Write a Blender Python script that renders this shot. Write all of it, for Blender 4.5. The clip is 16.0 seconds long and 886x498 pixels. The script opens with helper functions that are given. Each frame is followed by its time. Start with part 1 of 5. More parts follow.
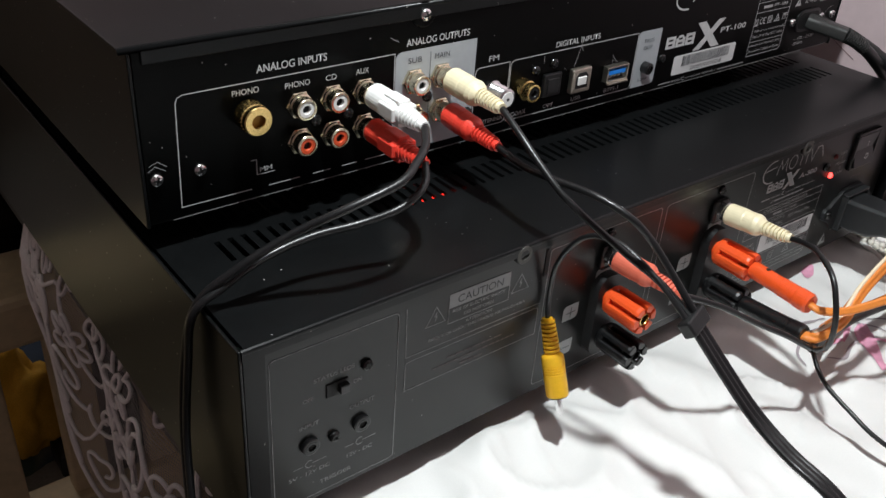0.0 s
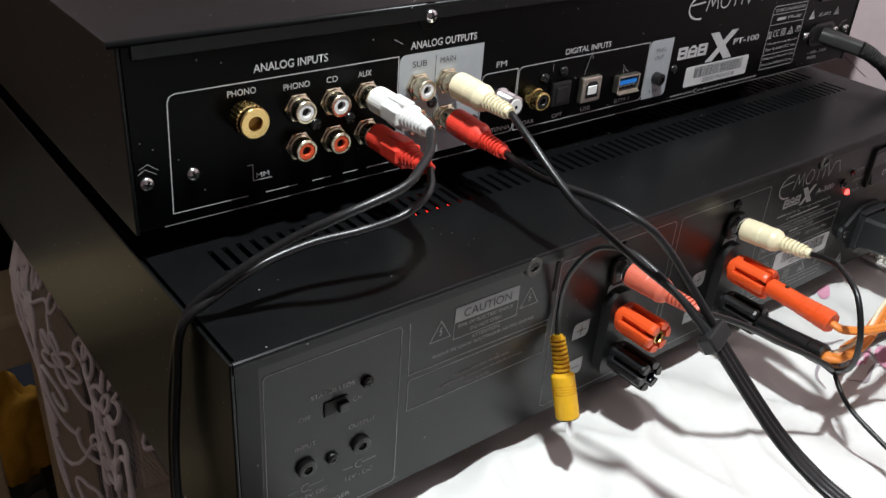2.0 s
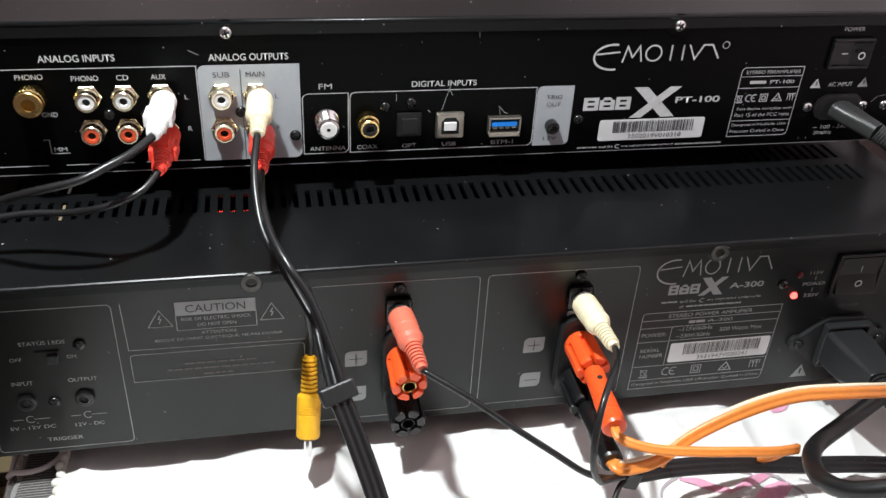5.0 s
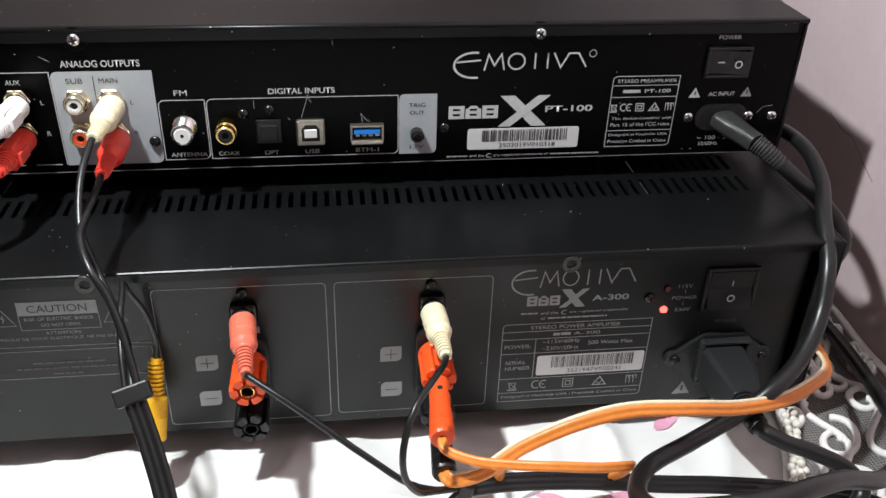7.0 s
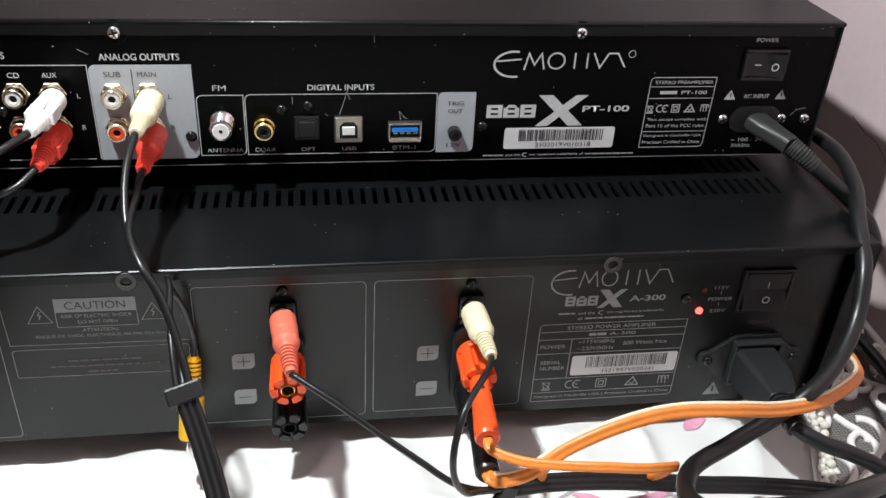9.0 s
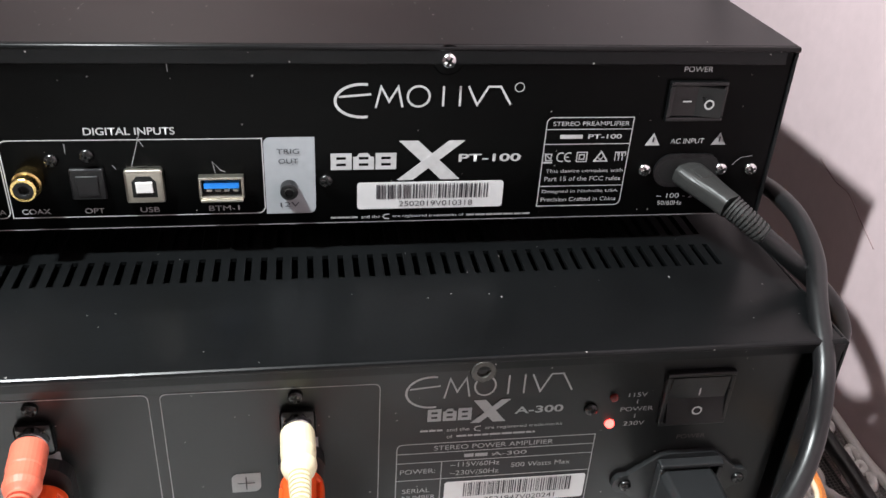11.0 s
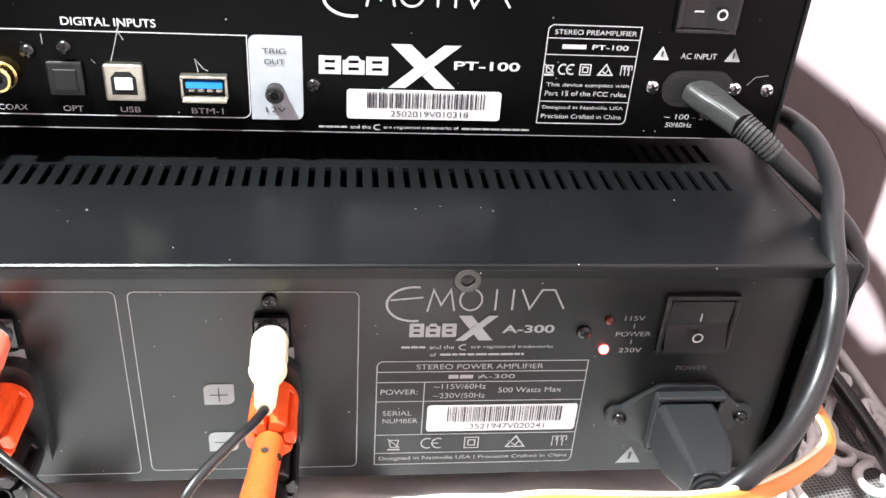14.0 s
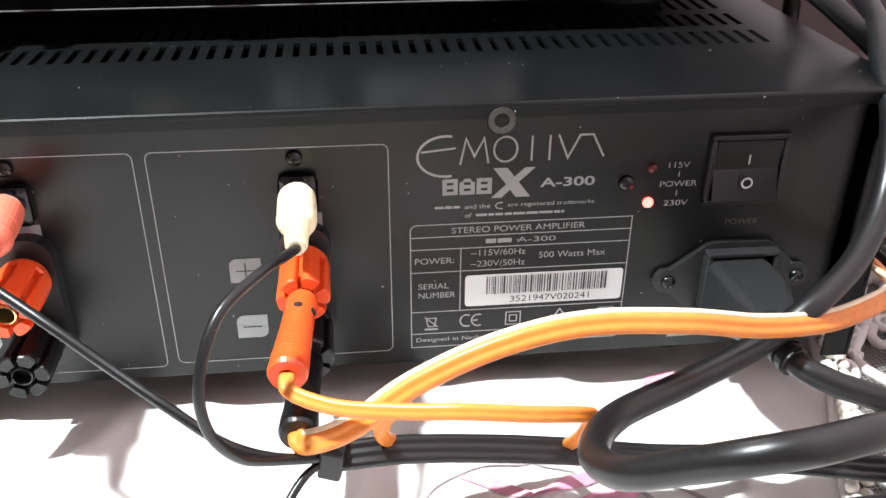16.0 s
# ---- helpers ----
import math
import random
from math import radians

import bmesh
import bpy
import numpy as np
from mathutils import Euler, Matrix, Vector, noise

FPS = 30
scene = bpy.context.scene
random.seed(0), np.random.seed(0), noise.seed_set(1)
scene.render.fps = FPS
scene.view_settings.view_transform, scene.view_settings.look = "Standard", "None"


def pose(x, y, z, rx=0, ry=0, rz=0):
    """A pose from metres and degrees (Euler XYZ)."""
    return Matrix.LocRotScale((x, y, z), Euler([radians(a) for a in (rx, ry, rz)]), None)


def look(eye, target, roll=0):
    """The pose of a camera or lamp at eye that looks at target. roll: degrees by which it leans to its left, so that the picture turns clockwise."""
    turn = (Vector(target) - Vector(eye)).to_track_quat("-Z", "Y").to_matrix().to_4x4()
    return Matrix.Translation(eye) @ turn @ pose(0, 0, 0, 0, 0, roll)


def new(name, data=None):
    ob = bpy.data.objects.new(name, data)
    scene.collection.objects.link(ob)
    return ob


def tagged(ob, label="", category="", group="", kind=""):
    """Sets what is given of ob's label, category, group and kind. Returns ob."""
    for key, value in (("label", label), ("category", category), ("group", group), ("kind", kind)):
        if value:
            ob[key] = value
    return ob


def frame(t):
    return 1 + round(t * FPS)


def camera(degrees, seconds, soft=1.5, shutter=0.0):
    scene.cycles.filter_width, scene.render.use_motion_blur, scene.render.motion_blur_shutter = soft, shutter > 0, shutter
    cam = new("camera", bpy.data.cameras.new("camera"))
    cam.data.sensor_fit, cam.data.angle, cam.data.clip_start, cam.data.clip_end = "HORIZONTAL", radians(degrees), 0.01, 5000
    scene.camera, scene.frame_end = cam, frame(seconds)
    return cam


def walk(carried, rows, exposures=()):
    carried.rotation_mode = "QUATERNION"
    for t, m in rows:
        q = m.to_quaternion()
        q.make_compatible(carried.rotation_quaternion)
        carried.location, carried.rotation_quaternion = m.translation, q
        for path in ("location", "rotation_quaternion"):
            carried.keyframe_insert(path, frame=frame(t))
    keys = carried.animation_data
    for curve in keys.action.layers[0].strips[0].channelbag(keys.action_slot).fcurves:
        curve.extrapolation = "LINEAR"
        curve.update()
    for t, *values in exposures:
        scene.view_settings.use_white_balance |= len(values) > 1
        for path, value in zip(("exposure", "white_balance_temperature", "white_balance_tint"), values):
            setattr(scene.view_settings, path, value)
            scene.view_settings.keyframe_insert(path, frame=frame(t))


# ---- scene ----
cam = camera(53.4, 16.0)
PATH = [
    (0, (-0.091, -0.208, 0.272), (1.004, 1.097, -0.775), 4.5),
    (0.5, (-0.093, -0.206, 0.243), (1.012, 1.172, -0.696), 4.4),
    (1, (-0.095, -0.204, 0.217), (1.082, 1.16, -0.651), 4.9),
    (1.5, (-0.095, -0.202, 0.232), (1.083, 1.168, -0.625), 4.7),
    (2, (-0.085, -0.199, 0.257), (1.028, 1.138, -0.731), 4.6),
    (2.5, (-0.056, -0.218, 0.261), (0.928, 1.193, -0.758), 5.8),
    (3, (-0.011, -0.25, 0.257), (0.662, 1.312, -0.796), 5.8),
    (3.5, (0.02, -0.262, 0.269), (0.562, 1.34, -0.799), 4.0),
    (4, (0.048, -0.269, 0.278), (0.589, 1.335, -0.787), 3.6),
    (4.5, (0.095, -0.282, 0.286), (0.52, 1.356, -0.781), 3.8),
    (5, (0.129, -0.291, 0.289), (0.501, 1.358, -0.78), 3.5),
    (5.2, (0.139, -0.291, 0.293), (0.505, 1.362, -0.772), 3.5),
    (7.3, (0.218, -0.306, 0.289), (0.454, 1.383, -0.756), 2.1),
    (7.5, (0.211, -0.304, 0.291), (0.448, 1.375, -0.77), 2.4),
    (8, (0.193, -0.301, 0.289), (0.424, 1.378, -0.772), 2.5),
    (8.2, (0.185, -0.302, 0.289), (0.43, 1.377, -0.769), 2.5),
    (10.3, (0.233, -0.264, 0.271), (0.58, 1.411, -0.766), 4.7),
    (10.5, (0.245, -0.252, 0.265), (0.596, 1.432, -0.755), 4.6),
    (11, (0.261, -0.216, 0.264), (0.56, 1.481, -0.752), 3.6),
    (11.5, (0.262, -0.189, 0.265), (0.483, 1.532, -0.73), 3.3),
    (12, (0.259, -0.172, 0.265), (0.435, 1.557, -0.724), 3.4),
    (12.5, (0.257, -0.168, 0.266), (0.432, 1.554, -0.736), 3.6),
    (13, (0.258, -0.169, 0.264), (0.447, 1.55, -0.74), 3.8),
    (13.5, (0.271, -0.194, 0.255), (0.494, 1.516, -0.758), 4.3),
    (14, (0.277, -0.219, 0.233), (0.502, 1.483, -0.793), 4.2),
    (14.5, (0.273, -0.222, 0.226), (0.51, 1.479, -0.798), 2.5),
    (15, (0.273, -0.228, 0.207), (0.498, 1.486, -0.798), 2.3),
    (15.5, (0.273, -0.23, 0.191), (0.488, 1.507, -0.775), 0.7),
    (16, (0.271, -0.232, 0.181), (0.471, 1.505, -0.791), 0.4),
]
EXPOSURES = [(0, -0.45), (2, -0.3), (3, -0.15), (4, 0.0), (5, 0.15), (7.5, 0.0), (8, 0.0), (10.5, 0.2), (11, 0.6), (11.5, 1.3), (12, 1.95), (13, 2.15), (13.5, 2.4), (14, 1.75), (14.5, 1.4), (15, 1.2), (16, 1.05)]
walk(cam, [(t, look(eye, target, roll)) for t, eye, target, roll in PATH], EXPOSURES)

# ---- light: one small bright lamp held over the units, and an added fill light ----
world = bpy.data.worlds.new("world")
scene.world = world
world.use_nodes = True
world.node_tree.nodes["Background"].inputs[0].default_value = (0.86, 0.88, 0.82, 1)
world.node_tree.nodes["Background"].inputs[1].default_value = 0.004
LAMP_AT = (0.05, -0.07, 0.60)
lamp_data = bpy.data.lights.new("work_lamp_light", "POINT")
lamp_data.energy, lamp_data.color, lamp_data.shadow_soft_size = 22.0, (0.92, 0.985, 1.0), 0.014
lamp = new("work_lamp_light", lamp_data)
lamp.location = LAMP_AT
# unseen area light, added to brighten the bed and the wall the covers reflect
fill_data = bpy.data.lights.new("ceiling_light", "AREA")
fill_data.energy, fill_data.color, fill_data.size = 6.5, (1.0, 0.93, 0.88), 0.5
fill_lamp = new("ceiling_light", fill_data)
fill_lamp.matrix_world = pose(-0.10, 1.95, 1.70, 0, 0, 0)

# ---- materials ----


def mat(name, color, rough=0.5, metal=0.0, grain=0.0, grain_scale=400.0, bump=0.0, spread=0.15, specks=0.0, coat=0.0, spec=0.5):
    """A plain surface with two scales of variation, fine relief and, if wanted, pale dust specks."""
    m = bpy.data.materials.new(name)
    m.use_nodes = True
    n, l = m.node_tree.nodes, m.node_tree.links
    b = n["Principled BSDF"]
    b.inputs["Roughness"].default_value = rough
    b.inputs["Metallic"].default_value = metal
    b.inputs["Coat Weight"].default_value = coat
    b.inputs["Specular IOR Level"].default_value = spec
    co = n.new("ShaderNodeTexCoord")
    big = n.new("ShaderNodeTexNoise")
    big.inputs["Scale"].default_value, big.inputs["Detail"].default_value = 25.0, 4.0
    fine = n.new("ShaderNodeTexNoise")
    fine.inputs["Scale"].default_value, fine.inputs["Detail"].default_value = grain_scale, 3.0
    for x in (big, fine):
        l.new(co.outputs["Object"], x.inputs["Vector"])
    add = n.new("ShaderNodeMath")
    add.operation = "ADD"
    l.new(big.outputs["Fac"], add.inputs[0])
    l.new(fine.outputs["Fac"], add.inputs[1])
    ramp = n.new("ShaderNodeMapRange")
    ramp.inputs["From Min"].default_value, ramp.inputs["From Max"].default_value = 0.6, 1.4
    ramp.inputs["To Min"].default_value, ramp.inputs["To Max"].default_value = 1 - spread, 1 + spread
    l.new(add.outputs[0], ramp.inputs["Value"])
    mul = n.new("ShaderNodeMix")
    mul.data_type, mul.blend_type = "RGBA", "MULTIPLY"
    mul.inputs["Factor"].default_value = 1.0
    mul.inputs["A"].default_value = (*color, 1)
    l.new(ramp.outputs[0], mul.inputs["B"])
    out = mul.outputs["Result"]
    if specks:
        vor = n.new("ShaderNodeTexVoronoi")
        vor.inputs["Scale"].default_value, vor.inputs["Randomness"].default_value = 240.0, 1.0
        l.new(co.outputs["Object"], vor.inputs["Vector"])
        sep = n.new("ShaderNodeSeparateColor")
        l.new(vor.outputs["Color"], sep.inputs[0])
        size = n.new("ShaderNodeMapRange")
        size.inputs["From Min"].default_value, size.inputs["From Max"].default_value = 0.45, 1.0
        size.inputs["To Min"].default_value, size.inputs["To Max"].default_value = 0.0, 0.085
        l.new(sep.outputs[0], size.inputs["Value"])
        less = n.new("ShaderNodeMath")
        less.operation = "LESS_THAN"
        l.new(vor.outputs["Distance"], less.inputs[0])
        l.new(size.outputs[0], less.inputs[1])
        k = n.new("ShaderNodeMath")
        k.operation = "MULTIPLY"
        k.inputs[1].default_value = specks
        l.new(less.outputs[0], k.inputs[0])
        mix = n.new("ShaderNodeMix")
        mix.data_type = "RGBA"
        mix.inputs["B"].default_value = (0.55, 0.52, 0.5, 1)
        l.new(k.outputs[0], mix.inputs["Factor"])
        l.new(out, mix.inputs["A"])
        out = mix.outputs["Result"]
    l.new(out, b.inputs["Base Color"])
    if grain:
        r = n.new("ShaderNodeMapRange")
        r.inputs["To Min"].default_value, r.inputs["To Max"].default_value = max(rough - grain, 0.02), min(rough + grain, 1)
        l.new(fine.outputs["Fac"], r.inputs["Value"])
        l.new(r.outputs[0], b.inputs["Roughness"])
    if bump:
        bp = n.new("ShaderNodeBump")
        bp.inputs["Strength"].default_value, bp.inputs["Distance"].default_value = 0.4, bump
        l.new(fine.outputs["Fac"], bp.inputs["Height"])
        l.new(bp.outputs["Normal"], b.inputs["Normal"])
    return m


def glow(name, color, strength):
    m = mat(name, color, 0.3)
    b = m.node_tree.nodes["Principled BSDF"]
    b.inputs["Emission Color"].default_value, b.inputs["Emission Strength"].default_value = (*color, 1), strength
    return m


M_COVER = mat("black_powder_coat", (0.0042, 0.0046, 0.0049), 0.32, 0.0, 0.02, 900, 0.0, 0.45, 0.85, spec=0.24)
M_PANEL_PRE = mat("black_satin_panel", (0.0008, 0.0009, 0.0009), 0.30, 0.0, 0.02, 900, 0.0, 0.2, 0.45, spec=0.09)
M_PANEL_AMP = mat("charcoal_panel", (0.0042, 0.0048, 0.0047), 0.31, 0.0, 0.02, 900, 0.0, 0.2, 0.4, spec=0.40)
M_INK = mat("white_ink", (0.50, 0.50, 0.50), 0.6)
M_INK_DIM = mat("grey_ink", (0.33, 0.33, 0.33), 0.6)
M_INK_DARK = mat("dark_ink", (0.03, 0.03, 0.035), 0.6)
M_GREY = mat("light_grey_print", (0.36, 0.38, 0.40), 0.55, spread=0.05)
M_GREY_AMP = mat("grey_print", (0.30, 0.31, 0.31), 0.55, spread=0.08)
M_STICKER = mat("white_sticker", (0.64, 0.64, 0.64), 0.5, spread=0.04)
M_NICKEL = mat("nickel", (0.78, 0.70, 0.52), 0.2, 1.0, 0.06)
M_CHROME = mat("bright_steel", (0.8, 0.8, 0.8), 0.18, 1.0, 0.06)
M_SATIN = mat("satin_steel", (0.62, 0.58, 0.50), 0.36, 1.0, 0.06)
M_GOLD = mat("gold_plate", (0.83, 0.60, 0.24), 0.22, 1.0, 0.06)
M_BLACK_STEEL = mat("black_screw", (0.05, 0.05, 0.05), 0.22, 0.9, 0.05)
M_BLACK = mat("black_plastic", (0.0060, 0.0060, 0.0065), 0.34, 0.0, 0.06, 600, 0.00003, 0.2)
M_BLACK_SOFT = mat("black_rubber_plastic", (0.0100, 0.0100, 0.0105), 0.45, 0.0, 0.08, 900, 0.00006, 0.25, 0.3)
M_PLUG = mat("black_moulded_plug", (0.017, 0.018, 0.019), 0.42, 0.0, 0.06, 900, 0.00005, 0.25, 0.5)
M_BLACK_DEEP = mat("black_glossy_plastic", (0.0028, 0.0028, 0.0031), 0.30, 0.0, 0.06, 600, 0.00003, 0.2)
M_INK_FAINT = mat("faint_ink", (0.12, 0.10, 0.10), 0.6)
# near-black that paints the shade inside holes, slots and gaps
M_HOLE_SHADE = mat("painted_hole_shade", (0.004, 0.004, 0.004), 0.7)
M_WHITE_PL = mat("white_plastic", (0.80, 0.79, 0.77), 0.4, spread=0.05)
M_CREAM = mat("cream_plastic", (0.78, 0.69, 0.47), 0.38, spread=0.06)
M_RED = mat("red_plastic", (0.78, 0.055, 0.035), 0.36, spread=0.12)
M_PINK = mat("salmon_plastic", (0.72, 0.155, 0.095), 0.4, spread=0.08)
M_REDRING = mat("red_insert", (0.72, 0.09, 0.03), 0.4, spread=0.08)
M_POSTRED = mat("orange_red_knob", (0.80, 0.090, 0.018), 0.30, spread=0.08)
M_YELLOW = mat("yellow_plastic", (0.80, 0.44, 0.02), 0.36, spread=0.08)
M_CABLE = mat("black_cable", (0.0080, 0.0080, 0.0085), 0.34, 0.0, 0.06, 500, 0.00004, 0.25, 0.25)
M_CABLE_GREY = mat("dark_grey_cord", (0.028, 0.028, 0.027), 0.42, 0.0, 0.06, 500, 0.00005, 0.25, 0.2)
M_ORANGE = mat("orange_cable", (0.74, 0.23, 0.040), 0.38, spread=0.12)
M_STRIPE = mat("cream_stripe", (0.80, 0.66, 0.47), 0.4, spread=0.08)
M_BLUE = mat("blue_insert", (0.015, 0.24, 0.80), 0.4)
M_LED = glow("red_led", (1.0, 0.06, 0.05), 6.0)
M_LED_DIM = mat("dark_red_lens", (0.10, 0.012, 0.010), 0.25)
M_BOARD_LED = glow("board_led", (1.0, 0.03, 0.02), 3.0)
M_WALL = mat("pink_wall_paint", (0.56, 0.44, 0.455), 0.7, 0.0, 0.0, 160, 0.0004, 0.05)
M_CEIL = mat("ceiling_paint", (0.72, 0.68, 0.66), 0.8, spread=0.05)
M_FLOOR = mat("floor_tile", (0.10, 0.09, 0.085), 0.4, spread=0.2)
M_PINE = mat("pale_pine", (0.55, 0.44, 0.26), 0.5, 0.0, 0.08, 120, 0.0002, 0.16)
M_TABLE = mat("dark_table", (0.035, 0.030, 0.030), 0.5, spread=0.25)
M_CORD = mat("lace_cord", (0.84, 0.80, 0.78), 0.8, 0.0, 0.0, 1800, 0.0003, 0.18)
M_PEARL = mat("pearl", (0.80, 0.76, 0.68), 0.15, 0.0, spread=0.05, coat=0.6)
M_CARD = mat("beige_board", (0.34, 0.26, 0.18), 0.6, spread=0.12)
M_MARK = mat("red_pencil", (0.75, 0.20, 0.14), 0.7)


def cloth_material():
    """White satin with faint pink printed patches."""
    m = mat("white_satin", (0.82, 0.81, 0.79), 0.48, 0.0, 0.0, 1500, 0.00006, 0.03)
    n, l = m.node_tree.nodes, m.node_tree.links
    b = n["Principled BSDF"]
    b.inputs["Sheen Weight"].default_value = 0.2
    old = b.inputs["Base Color"].links[0].from_socket
    co = n.new("ShaderNodeTexCoord")
    ns = n.new("ShaderNodeTexNoise")
    ns.inputs["Scale"].default_value, ns.inputs["Detail"].default_value = 17.0, 2.0
    l.new(co.outputs["Object"], ns.inputs["Vector"])
    r = n.new("ShaderNodeMapRange")
    r.inputs["From Min"].default_value, r.inputs["From Max"].default_value = 0.66, 0.71
    r.inputs["To Max"].default_value = 0.3
    l.new(ns.outputs["Fac"], r.inputs["Value"])
    mx = n.new("ShaderNodeMix")
    mx.data_type = "RGBA"
    mx.inputs["B"].default_value = (0.80, 0.45, 0.58, 1)
    l.new(old, mx.inputs["A"])
    # the print lies along the wall side of the cloth
    xyz = n.new("ShaderNodeSeparateXYZ")
    l.new(co.outputs["Object"], xyz.inputs[0])
    band = n.new("ShaderNodeMapRange")
    band.inputs["From Min"].default_value, band.inputs["From Max"].default_value = 0.20, 0.30
    l.new(xyz.outputs["X"], band.inputs["Value"])
    both = n.new("ShaderNodeMath")
    both.operation = "MULTIPLY"
    l.new(r.outputs[0], both.inputs[0])
    l.new(band.outputs[0], both.inputs[1])
    l.new(both.outputs[0], mx.inputs["Factor"])
    l.new(mx.outputs["Result"], b.inputs["Base Color"])
    return m


def quilt_material():
    """White cotton printed with large blue, grey and green leaves."""
    m = mat("leaf_print_cotton", (0.17, 0.165, 0.15), 0.85, 0.0, 0.0, 900, 0.0004, 0.08)
    n, l = m.node_tree.nodes, m.node_tree.links
    b = n["Principled BSDF"]
    old = b.inputs["Base Color"].links[0].from_socket
    co = n.new("ShaderNodeTexCoord")
    mp = n.new("ShaderNodeMapping")
    mp.inputs["Scale"].default_value = (1.0, 0.45, 1.0)
    mp.inputs["Rotation"].default_value = (0, 0, 0.7)
    l.new(co.outputs["Object"], mp.inputs["Vector"])
    for seed, color, lo in ((0.0, (0.035, 0.060, 0.095, 1), 0.55), (3.7, (0.055, 0.085, 0.080, 1), 0.54), (8.1, (0.13, 0.13, 0.12, 1), 0.52)):
        ns = n.new("ShaderNodeTexNoise")
        ns.noise_dimensions = "4D"
        ns.inputs["W"].default_value = seed
        ns.inputs["Scale"].default_value, ns.inputs["Detail"].default_value = 9.0, 1.0
        l.new(mp.outputs[0], ns.inputs["Vector"])
        r = n.new("ShaderNodeMapRange")
        r.inputs["From Min"].default_value, r.inputs["From Max"].default_value = lo, lo + 0.03
        l.new(ns.outputs["Fac"], r.inputs["Value"])
        mx = n.new("ShaderNodeMix")
        mx.data_type = "RGBA"
        mx.inputs["B"].default_value = color
        l.new(old, mx.inputs["A"])
        l.new(r.outputs[0], mx.inputs["Factor"])
        old = mx.outputs["Result"]
    l.new(old, b.inputs["Base Color"])
    return m


def net_material(axes):
    """Fine woven net: thin threads along two axes with holes between them."""
    m = mat("net_threads", (0.62, 0.59, 0.57), 0.8)
    n, l = m.node_tree.nodes, m.node_tree.links
    b = n["Principled BSDF"]
    co = n.new("ShaderNodeTexCoord")
    sums = []
    for d in axes:
        w = n.new("ShaderNodeTexWave")
        w.wave_type, w.bands_direction = "BANDS", d
        w.inputs["Scale"].default_value = 210.0
        l.new(co.outputs["Object"], w.inputs["Vector"])
        g = n.new("ShaderNodeMath")
        g.operation = "GREATER_THAN"
        g.inputs[1].default_value = 0.80
        l.new(w.outputs["Fac"], g.inputs[0])
        sums.append(g)
    a = n.new("ShaderNodeMath")
    a.operation = "MAXIMUM"
    l.new(sums[0].outputs[0], a.inputs[0])
    l.new(sums[1].outputs[0], a.inputs[1])
    c = n.new("ShaderNodeMath")
    c.operation = "MULTIPLY_ADD"
    c.inputs[1].default_value, c.inputs[2].default_value = 0.36, 0.04
    l.new(a.outputs[0], c.inputs[0])
    l.new(c.outputs[0], b.inputs["Alpha"])
    return m


M_CLOTH = cloth_material()
M_QUILT = quilt_material()
M_NET_HANGING, M_NET_LYING = net_material(("Y", "Z")), net_material(("X", "Y"))

# ---- mesh helpers ----
WORLD = {}


def thing(name, at, label, category, group="", kind=""):
    ob = new(name)
    ob.location = at
    ob.empty_display_size = 0.01
    WORLD[ob.name] = Matrix.Translation(at)
    return tagged(ob, label, category, group, kind)


def solid(name, bm, material, smooth=False):
    """A mesh object of its own in world coordinates."""
    bmesh.ops.recalc_face_normals(bm, faces=bm.faces)
    me = bpy.data.meshes.new(name)
    bm.to_mesh(me)
    bm.free()
    me.materials.append(material)
    for p in me.polygons:
        p.use_smooth = smooth
    ob = new(name, me)
    WORLD[ob.name] = Matrix.Identity(4)
    return ob


def part(name, bm, material, parent, label="", m=None, smooth=False):
    """bm, in its own coordinates, placed by m in the world, as a part under parent. bm may be a finished mesh."""
    if isinstance(bm, bpy.types.Mesh):
        me = bm
    else:
        bmesh.ops.recalc_face_normals(bm, faces=bm.faces)
        me = bpy.data.meshes.new(name)
        bm.to_mesh(me)
        bm.free()
        me.materials.append(material)
        for p in me.polygons:
            p.use_smooth = smooth
    ob = new(name, me)
    ob.parent = parent
    m = m or Matrix.Identity(4)
    ob.matrix_basis = WORLD[parent.name].inverted() @ m
    WORLD[ob.name] = m
    if label:
        ob["label"] = label
    return ob


def box(bm, lo, hi, bevel=0.0, segments=2):
    """A box between two corners, with rounded edges."""
    lo, hi = Vector(lo), Vector(hi)
    r = bmesh.ops.create_cube(bm, size=1.0, matrix=Matrix.Translation((lo + hi) / 2) @ Matrix.Diagonal((*(hi - lo), 1)))
    if bevel:
        es = list({e for v in r["verts"] for e in v.link_edges})
        bmesh.ops.bevel(bm, geom=es, offset=bevel, segments=segments, profile=0.5, affect="EDGES")
    return bm


def boxed(lo, hi, bevel=0.0):
    return box(bmesh.new(), lo, hi, bevel)


def lathe(profile, n=28, bm=None, wobble=None):
    """Turns (radius, height) pairs round z. wobble(angle, height) scales the radius."""
    bm = bm or bmesh.new()
    rings = []
    for r, h in profile:
        if r < 1e-6:
            rings.append([bm.verts.new((0, 0, h))])
            continue
        ring = []
        for i in range(n):
            a = 2 * math.pi * i / n
            k = wobble(a, h) if wobble else 1.0
            ring.append(bm.verts.new((r * k * math.cos(a), r * k * math.sin(a), h)))
        rings.append(ring)
    for a, b in zip(rings, rings[1:]):
        if len(a) == 1 and len(b) == 1:
            continue
        for i in range(n):
            j = (i + 1) % n
            if len(a) == 1:
                bm.faces.new((a[0], b[j], b[i]))
            elif len(b) == 1:
                bm.faces.new((a[i], a[j], b[0]))
            else:
                bm.faces.new((a[i], a[j], b[j], b[i]))
    return bm


